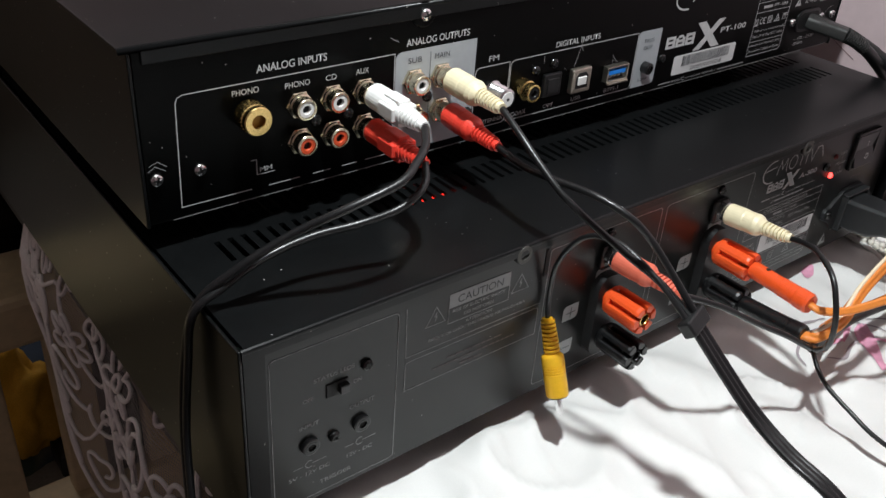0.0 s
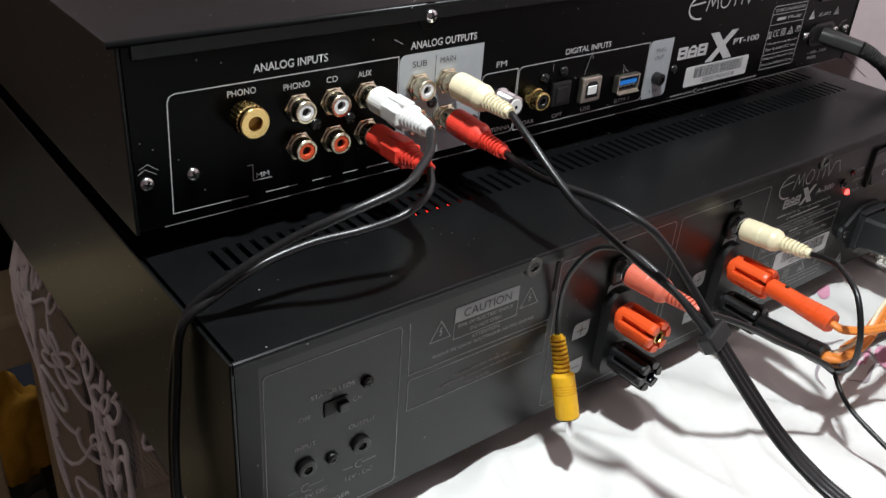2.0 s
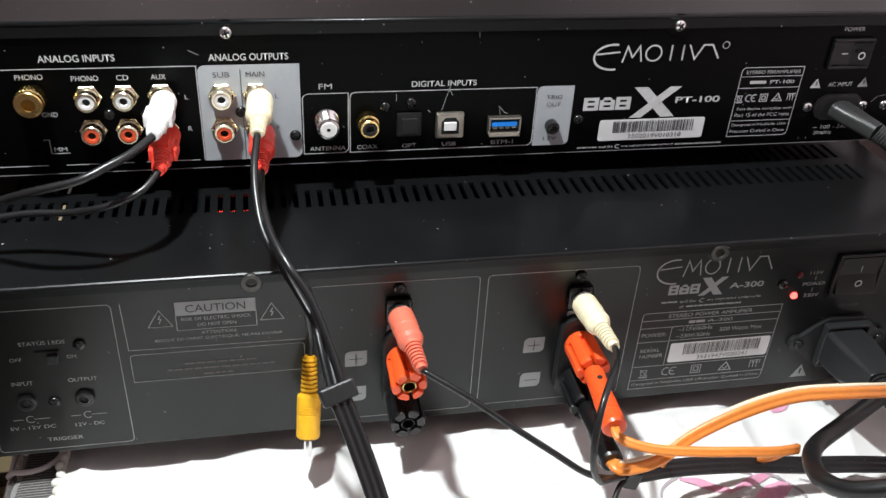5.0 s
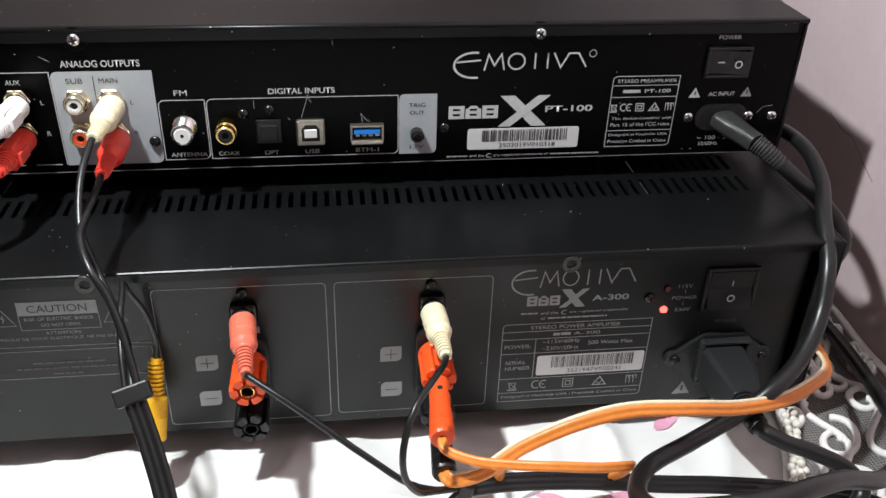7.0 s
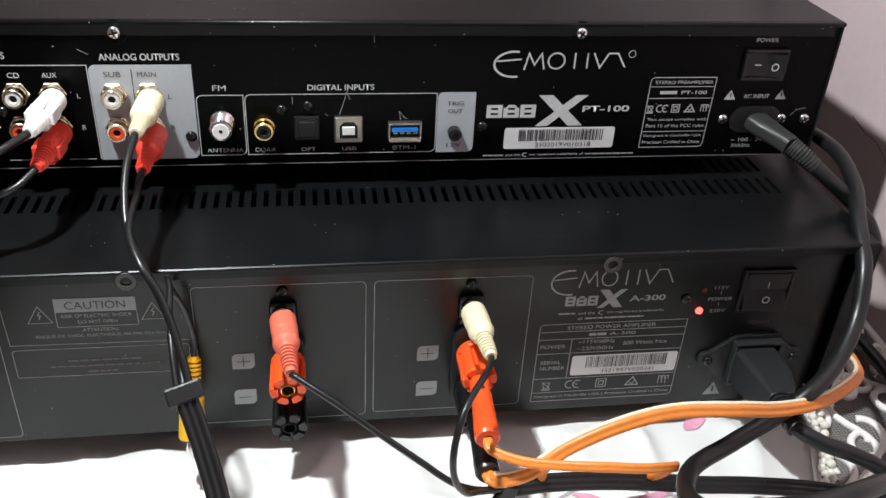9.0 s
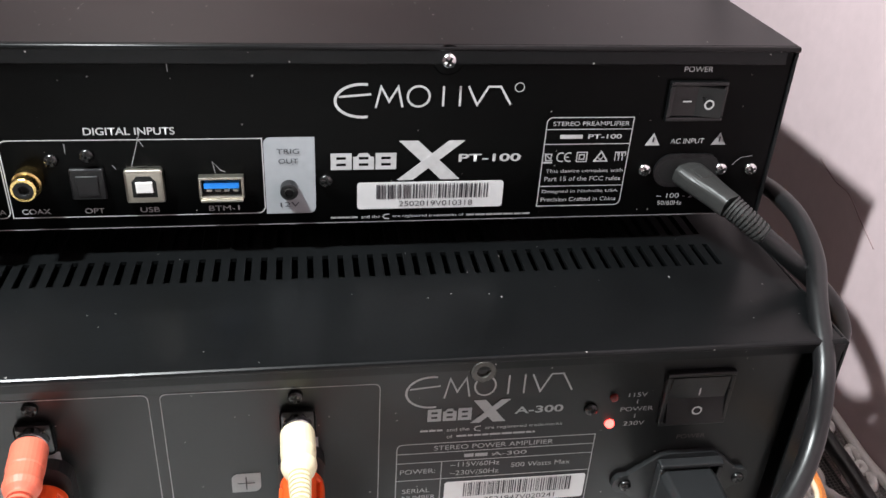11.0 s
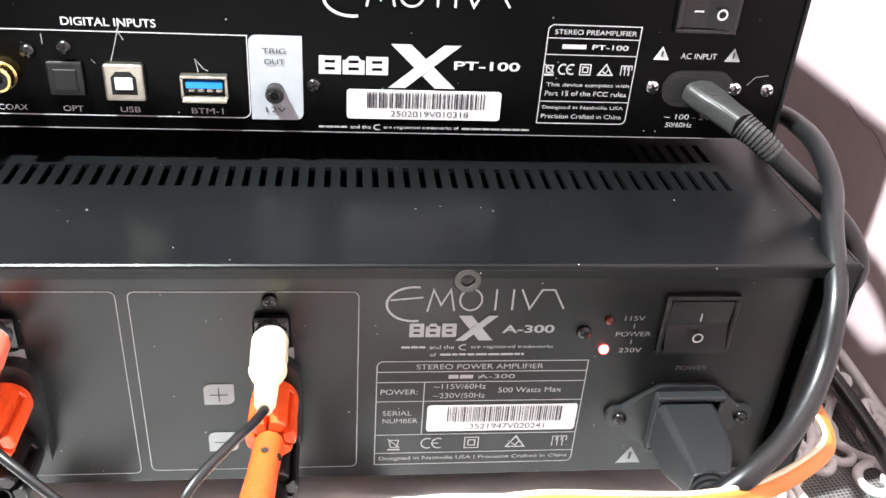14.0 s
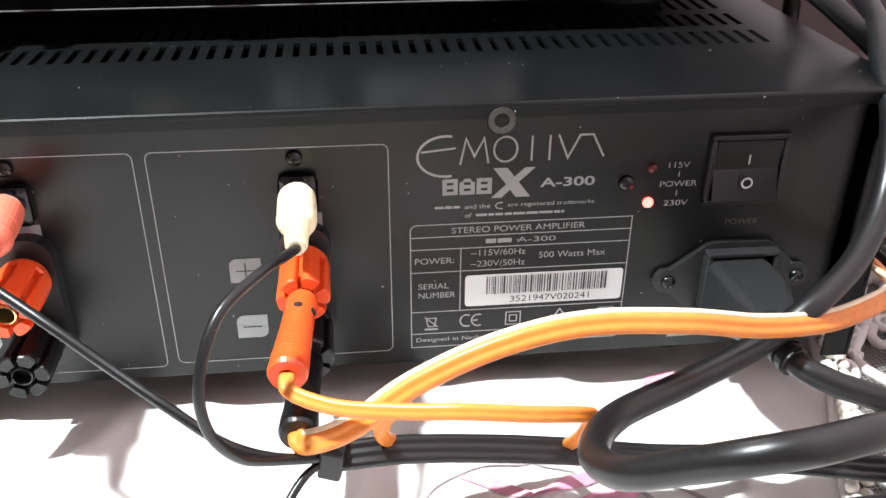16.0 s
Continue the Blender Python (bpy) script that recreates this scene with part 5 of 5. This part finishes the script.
d = (Vector((0.153, -0.081, 0.074)) - Vector(CLIP)).normalized()
side = d.cross(Vector((0, -0.6, 0.8))).normalized()
cm = Matrix((tuple((*side, 0)), tuple((*d, 0)), tuple((*side.cross(d), 0)), (0, 0, 0, 1))).transposed()
cm.translation = CLIP
part("cable_clip", boxed((-0.0062, -0.0032, -0.0028), (0.0062, 0.0032, 0.0028), 0.0008), M_BLACK_SOFT, main, "black plastic cable clip", m=cm)
CLIP2 = (0.2632, -0.0630, 0.0285)
TRIPLE = [CLIP, (0.1530, -0.0810, 0.0740), (0.1580, -0.0950, 0.0600), (0.1590, -0.1110, 0.0530), (0.1600, -0.1300, 0.0480), (0.166, -0.160, 0.030), (0.19, -0.21, 0.006), (0.26, -0.25, 0.003), (0.36, -0.24, 0.003), (0.435, -0.17, 0.006), (0.4500, -0.1150, 0.0120), (0.4380, -0.0760, 0.0120), (0.4050, -0.0600, 0.0090), (0.3750, -0.0550, 0.0100), (0.3500, -0.0540, 0.0120), (0.3270, -0.0560, 0.0180), (0.3040, -0.0580, 0.0230), (0.2810, -0.0615, 0.0280), CLIP2]
part("flat_cable", strand(smoothed(TRIPLE, 8), 0.00135, (0, -0.6, 0.8), (-0.0024, 0.0, 0.0024)), M_CABLE, main, "flat black three-strand cable", smooth=True)
part("cable_clip", boxed((-0.0030, -0.0040, -0.0045), (0.0030, 0.0040, 0.0045), 0.0008), M_BLACK_SOFT, main, "black plastic cable clip", m=Matrix.Translation(CLIP2) @ pose(0, 0, 0, 0, 10, -12))
rca_plug(main, (0.1772, -0.0068, 0.0734), (0.1805, -0.0400, 0.0725), M_PINK, "round", "faded red moulded plug")
rca_plug(main, (0.2557, -0.0068, 0.0730), (0.2568, -0.0400, 0.0757), M_CREAM, "round", "cream moulded plug")
part("lead", tube(smoothed([(0.1805, -0.0400, 0.0725), (0.1960, -0.0500, 0.0665), (0.2120, -0.0580, 0.0570), (0.2270, -0.0660, 0.0490), (0.2390, -0.0700, 0.0410), (0.2500, -0.0680, 0.0340), CLIP2]), 0.0013, 12), M_CABLE, main, smooth=True)
part("lead", tube(smoothed([(0.2568, -0.0400, 0.0757), (0.2545, -0.0480, 0.0780), (0.2500, -0.0570, 0.0795), (0.2415, -0.0700, 0.0770), (0.2370, -0.0780, 0.0660), (0.2375, -0.0800, 0.0540), (0.2425, -0.0770, 0.0430), (0.2490, -0.0700, 0.0350), CLIP2]), 0.0013, 12), M_CABLE, main, smooth=True)
part("lead", tube(smoothed([CLIP2, (0.2560, -0.0680, 0.0270), (0.2495, -0.0790, 0.0220), (0.2460, -0.0950, 0.0180), (0.2460, -0.1130, 0.0130), (0.256, -0.14, 0.006), (0.285, -0.18, 0.003), (0.32, -0.20, 0.002)]), 0.0011, 12), M_CABLE, main, smooth=True)

# speaker cable with banana plugs
spk = thing("speaker_cable", (0.26, -0.05, 0.05), "orange speaker cable with red and black banana plugs", "cable")


def banana(a, b, material, label):
    m = along(a, b)
    L = (Vector(b) - Vector(a)).length * 1000
    p = part("banana_plug", lathe([(r * MM, h * MM) for r, h in [(0, -1), (2.6, -1), (2.6, 0.2), (4.0, 0.4), (4.3, 1.2), (4.3, L * 0.5)] + ribs(7, L * 0.5, L * 0.78, 4.45, 4.75, 0.12) + [(4.9, L * 0.8), (5.0, L - 1.2), (4.4, L), (2.0, L), (1.8, L - 2), (0, L - 2)]], 28), material, spk, label, m=m)
    # near-black discs on the skin paint the shade of the screw holes
    part("screw_hole", lathe([(0.0011, 0), (0.0011, 0.0003), (0, 0.0003)], 14), M_HOLE_SHADE, p, m=m @ pose(0.0, 0.0042, L * 0.25 * MM, -90, 0, 0))
    part("screw_hole", lathe([(0.0011, 0), (0.0011, 0.0003), (0, 0.0003)], 14), M_HOLE_SHADE, p, m=m @ pose(0.0038, 0.0019, L * 0.25 * MM, 0, 90, 27))


banana((0.2563, -0.0262, 0.0518), (0.2535, -0.0600, 0.0520), M_POSTRED, "orange-red banana plug")
banana((0.2565, -0.0262, 0.0316), (0.2548, -0.0610, 0.0345), M_BLACK, "black banana plug")
RED_LEAD = [(0.2535, -0.0590, 0.0520), (0.2545, -0.0650, 0.0512), (0.2650, -0.0715, 0.0510), (0.2800, -0.0770, 0.0530), (0.2940, -0.0810, 0.0550), (0.3090, -0.0810, 0.0530), (0.3225, -0.0765, 0.0480), (0.3265, -0.0690, 0.0400), (0.3265, -0.0600, 0.0260), (0.3225, -0.0505, 0.0145), (0.3050, -0.0520, 0.0178), (0.2880, -0.0545, 0.0215), (0.2790, -0.0590, 0.0280), (0.2755, -0.0650, 0.0385), (0.2830, -0.0668, 0.0520)]
part("lead", strand(smoothed(RED_LEAD), 0.00125, (0, -0.8, 0.6), (-0.0007, 0.0007)), M_ORANGE, spk, "orange insulated lead", smooth=True)
TWIN = [(0.2548, -0.0600, 0.0345), (0.2570, -0.0660, 0.0360), (0.2680, -0.0700, 0.0430), (0.2830, -0.0680, 0.0530), (0.3030, -0.0670, 0.0620), (0.3240, -0.0660, 0.0660), (0.3480, -0.0660, 0.0650), (0.3710, -0.0600, 0.0580), (0.3940, -0.0510, 0.0520), (0.4140, -0.0390, 0.0480), (0.4310, -0.0240, 0.0430), (0.4400, -0.0040, 0.0370), (0.4430, 0.0200, 0.0330), (0.4420, 0.06, 0.026), (0.448, 0.14, 0.012), (0.455, 0.26, 0.006)]
tw = smoothed(TWIN)
part("lead", strand(tw, 0.0015, (0, -0.8, 0.6), (-0.0009, 0.0013)), M_ORANGE, spk, "flat orange insulated lead", smooth=True)
part("stripe", strand(tw, 0.0009, (0, -0.8, 0.6), (-0.0026,)), M_STRIPE, spk, "cream stripe along the edge", smooth=True)

# preamplifier mains cord
cord = thing("power_cable", (0.40, 0.04, 0.12), "thick black mains cord plugged into the preamplifier", "cable")
pa, pb = Vector((0.3972, 0.0590, 0.1298)), Vector((0.4068, 0.0385, 0.1258))
pmx = along(pa, pb)
bm = bmesh.new()
L = (pb - pa).length
rings = []
for h, w, t in ((0.0, 0.0060, 0.0038), (0.002, 0.0064, 0.0041), (0.007, 0.0062, 0.0041), (0.012, 0.0053, 0.0041), (0.017, 0.0046, 0.0041), (L, 0.0043, 0.0041)):
    rings.append([bm.verts.new((w * math.copysign(abs(math.cos(a)) ** 0.6, math.cos(a)), t * math.copysign(abs(math.sin(a)) ** 0.6, math.sin(a)), h)) for a in [2 * math.pi * k / 28 for k in range(28)]])
for a, b in zip(rings, rings[1:]):
    for k in range(28):
        bm.faces.new((a[k], a[(k + 1) % 28], b[(k + 1) % 28], b[k]))
bm.faces.new(rings[0])
bm.faces.new(rings[-1])
fig = part("plug", bm, M_CABLE_GREY, cord, "dark moulded plug with ribbed sleeve", m=pmx, smooth=False)
part("moulded_mark", boxed((-0.003, 0.0038, 0.004), (0.003, 0.0043, 0.010), 0.0003), M_CABLE_GREY, fig, m=pmx)
CORD1 = [(0.4068, 0.0385, 0.1258), (0.411, 0.034, 0.1232), (0.4165, 0.0305, 0.119), (0.425, 0.0275, 0.1125), (0.438, 0.0245, 0.102), (0.448, 0.022, 0.091), (0.4535, 0.0225, 0.078), (0.454, 0.035, 0.06), (0.456, 0.07, 0.052), (0.455, 0.105, 0.07), (0.449, 0.105, 0.098), (0.443, 0.085, 0.1115), (0.441, 0.064, 0.1155), (0.44, 0.046, 0.115), (0.437, 0.027, 0.11), (0.43, 0.009, 0.104), (0.424, -0.0125, 0.0925), (0.418, -0.026, 0.076), (0.406, -0.039, 0.0645), (0.39, -0.0495, 0.057), (0.374, -0.0535, 0.0475), (0.3526, -0.063, 0.0447), (0.3304, -0.0763, 0.0469), (0.3193, -0.0942, 0.0533), (0.3206, -0.1076, 0.0594), (0.3302, -0.1165, 0.0685), (0.3392, -0.1223, 0.0752), (0.3497, -0.1233, 0.0775), (0.3642, -0.1192, 0.0761), (0.3887, -0.1047, 0.0633), (0.4292, -0.0798, 0.0357), (0.4638, -0.0401, 0.0186), (0.48, 0.05, 0.009), (0.474, 0.2, 0.004)]
c1 = smoothed(CORD1, 10)
part("cord", tube(c1, 0.0035, 16), M_CABLE, cord, smooth=True)
part("ribbed_sleeve", sleeve(c1[0:21], 0.0045, 0.0039, 10), M_CABLE_GREY, fig)

# amplifier mains lead
iec = thing("power_cable", (0.394, -0.02, 0.035), "black mains lead plugged into the amplifier inlet", "cable")
bm = bmesh.new()
rings = []
for yy, cx, cz, w, h in ((-0.0025, 0.3900, 0.0360, 0.0100, 0.0092), (-0.012, 0.3900, 0.0362, 0.0103, 0.0096), (-0.022, 0.3895, 0.0372, 0.0096, 0.0092), (-0.031, 0.3880, 0.0398, 0.0078, 0.0070), (-0.039, 0.3860, 0.0422, 0.0058, 0.0050)):
    rings.append([bm.verts.new((cx + w * a, yy, cz + h * b)) for a, b in ((-0.8, 1), (0.8, 1), (1, 0.8), (1, -0.8), (0.8, -1), (-0.8, -1), (-1, -0.8), (-1, 0.8))])
for a, b in zip(rings, rings[1:]):
    for k in range(8):
        bm.faces.new((a[k], a[(k + 1) % 8], b[(k + 1) % 8], b[k]))
bm.faces.new(rings[0])
bm.faces.new(rings[-1])
bmesh.ops.bevel(bm, geom=list(bm.edges), offset=0.0006, segments=2, profile=0.5, affect="EDGES")
ip = part("plug", bm, M_PLUG, iec, "black moulded mains plug")
IEC = [(0.3858, -0.0385, 0.0423), (0.3845, -0.0470, 0.0430), (0.3855, -0.0560, 0.0425), (0.3930, -0.0625, 0.0405), (0.4050, -0.0660, 0.0370), (0.4190, -0.0690, 0.0300), (0.4260, -0.0740, 0.0220), (0.4170, -0.0800, 0.0170), (0.3950, -0.0830, 0.0165), (0.3720, -0.0835, 0.0175), (0.3530, -0.0840, 0.0160), (0.350, -0.095, 0.010), (0.37, -0.13, 0.008), (0.42, -0.17, 0.008)]
ic = smoothed(IEC, 10)
part("cord", tube(ic, 0.0034, 16), M_CABLE, iec, smooth=True)
part("ribbed_sleeve", sleeve(ic[0:20], 0.0056, 0.0044, 7), M_BLACK_SOFT, ip)

# cable on the wall behind the units
wc = tagged(solid("wall_cable", tube(smoothed([(0.470, 0.40, 0.06), (0.474, 0.345, 0.118), (0.477, 0.312, 0.142), (0.478, 0.27, 0.165), (0.470, 0.20, 0.21), (0.478, 0.10, 0.33), (0.48, 0.05, 0.6), (0.488, 0.04, 1.0)], 8), 0.0032, 12), M_CABLE, True), "black cable running up beside the pink wall", "cable")

# ---- the bed behind ----
bed = thing("bed", (-0.3, 0.9, FLOOR_Z), "pale unvarnished pine bed with a slatted end", "bed")
part("top_rail", boxed((-0.62, 0.358, -0.142), (0.42, 0.430, -0.100), 0.006), M_PINE, bed, "pale pine top rail with red pencil marks")
part("bottom_rail", boxed((-0.62, 0.375, -0.372), (0.42, 0.410, -0.325), 0.003), M_PINE, bed)
part("low_board", boxed((-0.62, 0.380, -0.62), (0.42, 0.405, -0.44), 0.003), M_PINE, bed)
for i in range(14):
    x = -0.5655 + i * 0.0665
    part("slat", boxed((x - 0.0155, 0.385, -0.326), (x + 0.0155, 0.402, -0.141), 0.002), M_PINE, bed)
for x in (-0.62, 0.42):
    part("bed_post", boxed((x - 0.03, 0.36, FLOOR_Z), (x + 0.03, 0.43, -0.09), 0.004), M_PINE, bed)
    part("bed_post", boxed((x - 0.03, 2.28, FLOOR_Z), (x + 0.03, 2.35, -0.09), 0.004), M_PINE, bed)
part("mid_post", boxed((-0.215, 0.335, FLOOR_Z), (-0.155, 0.375, -0.30), 0.003), M_PINE, bed)
for x in (-0.63, 0.41):
    part("side_board", boxed((x, 0.43, -0.46), (x + 0.025, 2.28, -0.36), 0.003), M_PINE, bed)
part("bed_base", boxed((-0.60, 0.43, -0.48), (0.41, 2.28, -0.455)), M_PINE, bed)
rnd = random.Random(11)
bm = bmesh.new()
for k in range(7):
    x, y = (-0.05 - 0.012 * (k % 3) - 0.06 * (k > 3), 0.374 + 0.008 * (k % 4))
    box(bm, (x - 0.0035, y, -0.1001), (x + 0.002, y + 0.0012, -0.0996))
    box(bm, (x - 0.0008, y - 0.004, -0.1001), (x + 0.0006, y + 0.003, -0.0996))
part("pencil_marks", bm, M_MARK, bed, "faint red pencil marks")


def quilt_top(x, y):
    v = Vector((x * 6, y * 6, 1.7))
    return -0.275 + 0.045 * noise.noise(v) + 0.018 * noise.noise(v * 2.7)


bm = bmesh.new()
g = []
for j in range(61):
    y = 0.440 + 1.55 * j / 60
    row = []
    for i in range(61):
        x = -0.245 + 0.02 * math.sin(y * 9) + (0.62) * i / 60
        z = quilt_top(x, y)
        e = min(i, j, 60 - i) / 5
        row.append(bm.verts.new((x, y, z - 0.14 * max(0.0, 1 - e) ** 2)))
    g.append(row)
for a, b in zip(g, g[1:]):
    for i in range(60):
        bm.faces.new((a[i], a[i + 1], b[i + 1], b[i]))
r = bmesh.ops.extrude_face_region(bm, geom=list(bm.faces))
bmesh.ops.translate(bm, verts=[v for v in r["geom"] if isinstance(v, bmesh.types.BMVert)], vec=(0, 0, -0.03))
tagged(solid("quilt", bm, M_QUILT, True), "rumpled white quilt with blue and grey leaf print, on the bed", "quilt")
tagged(solid("mattress", boxed((-0.59, 0.44, -0.455), (0.40, 2.27, -0.36), 0.03), mat("mattress_ticking", (0.30, 0.28, 0.27), 0.9, spread=0.2)), "grey mattress on the pine bed", "mattress")


def heap(name, at, size, material, label, category, seed):
    """A crumpled soft thing lying in a heap."""
    bm = bmesh.new()
    bmesh.ops.create_icosphere(bm, subdivisions=4, radius=1.0)
    for v in bm.verts:
        n1 = noise.noise(v.co * 1.6 + Vector((seed, 0, 0))) * 0.45 + noise.noise(v.co * 4 + Vector((0, seed, 0))) * 0.18
        c = v.co * (1 + n1)
        v.co = Vector((at[0] + c.x * size[0], at[1] + c.y * size[1], at[2] + max(c.z, -0.75) * size[2]))
    return tagged(solid(name, bm, material, True), label, category)


M_NAVY = mat("navy_cloth", (0.018, 0.026, 0.055), 0.9, 0.0, 0.0, 700, 0.0004, 0.35)
M_WINE = mat("wine_red_cloth", (0.18, 0.02, 0.025), 0.9, 0.0, 0.0, 700, 0.0004, 0.3)
M_TEAL = mat("teal_cloth", (0.04, 0.09, 0.10), 0.9, 0.0, 0.0, 700, 0.0004, 0.3)
M_MUSTARD = mat("mustard_cloth", (0.60, 0.34, 0.03), 0.8, 0.0, 0.0, 700, 0.0004, 0.2)
M_PALE = mat("pale_cloth", (0.50, 0.50, 0.50), 0.9, 0.0, 0.0, 700, 0.0004, 0.15)
heap("crumpled_cloth", (-0.065, 0.50, -0.335), (0.05, 0.045, 0.06), M_NAVY, "crumpled navy clothes behind the slats", "clothes", 1.0)
heap("crumpled_cloth", (-0.045, 0.478, -0.385), (0.04, 0.03, 0.025), M_WINE, "crumpled dark red clothes behind the slats", "clothes", 2.0)
heap("crumpled_cloth", (-0.165, 0.50, -0.405), (0.045, 0.04, 0.05), M_NAVY, "crumpled dark blue clothes behind the slats", "clothes", 5.0)
heap("crumpled_cloth", (0.0, 0.50, -0.41), (0.05, 0.04, 0.03), M_TEAL, "crumpled grey-green clothes behind the slats", "clothes", 3.0)
heap("cloth_bag", (0.005, 0.485, -0.30), (0.03, 0.025, 0.06), M_MUSTARD, "mustard yellow cloth bag behind the slats", "bag", 4.0)
heap("folded_cloth", (-0.06, 0.33, -0.73), (0.10, 0.12, 0.07), M_TEAL, "dark green cloth heap on the floor", "clothes", 6.0)
heap("folded_cloth", (-0.22, 0.50, -0.70), (0.12, 0.10, 0.09), M_PALE, "pale cloth heap on the floor", "clothes", 7.0)
bm = bmesh.new()
for k in range(4):
    tube(smoothed([(-0.095 + 0.008 * k, 0.45, -0.20 - 0.01 * k), (-0.085, 0.44, -0.235 + 0.006 * k), (-0.07 + 0.006 * k, 0.44, -0.25), (-0.055, 0.45, -0.235 - 0.012 * k), (-0.05, 0.46, -0.22)], 6), 0.0013, 8, bm)
tagged(solid("thin_cable", bm, M_CABLE, True), "loops of thin black cable on the bed", "cable")
chest = thing("wooden_chest", (-0.45, 1.3, FLOOR_Z), "plain tan wooden chest beyond the bed", "cabinet")
part("body", boxed((-0.80, 0.98, -0.70), (-0.275, 1.75, 0.25), 0.004), M_CARD, chest)
part("drawer_front", boxed((-0.274, 1.0, -0.28), (-0.268, 1.73, 0.20), 0.003), M_CARD, chest)
# plinth in the hole colour: the shade under the chest is painted near-black
part("plinth", boxed((-0.79, 1.0, FLOOR_Z), (-0.285, 1.73, -0.70)), M_HOLE_SHADE, chest)
# black glossy object on the bed behind the head rail; neck and foot are added supports
M_GLOSS = mat("black_gloss", (0.004, 0.004, 0.0045), 0.12, 0.0, 0.05, 500, 0.0, 0.2, 0.2, spec=0.3)
screen = thing("flat_screen", (0.06, 0.47, -0.36), "black glossy object standing on the bed behind the rail", "screen")
part("housing", plate([(-62, -8), (-54, -17), (-40, -22), (-10, -105), (30, -190), (150, -190), (160, 100), (-62, 100)], 26.0), M_GLOSS, screen, m=Matrix.Translation((0, 0.474, 0)))
part("bezel", boxed((-0.058, 0.4465, 0.040), (0.155, 0.4485, 0.052), 0.0006), M_BLACK_SOFT, screen, "dull grey strip")
part("neck", boxed((0.06, 0.452, -0.335), (0.12, 0.470, -0.185), 0.003), M_BLACK, screen)
part("foot", boxed((0.02, 0.442, -0.362), (0.16, 0.56, -0.335), 0.004), M_BLACK, screen)
heap("bundle", (-0.135, 1.42, -0.19), (0.055, 0.07, 0.06), M_NAVY, "dark striped bundle on the quilt", "clothes", 8.0)
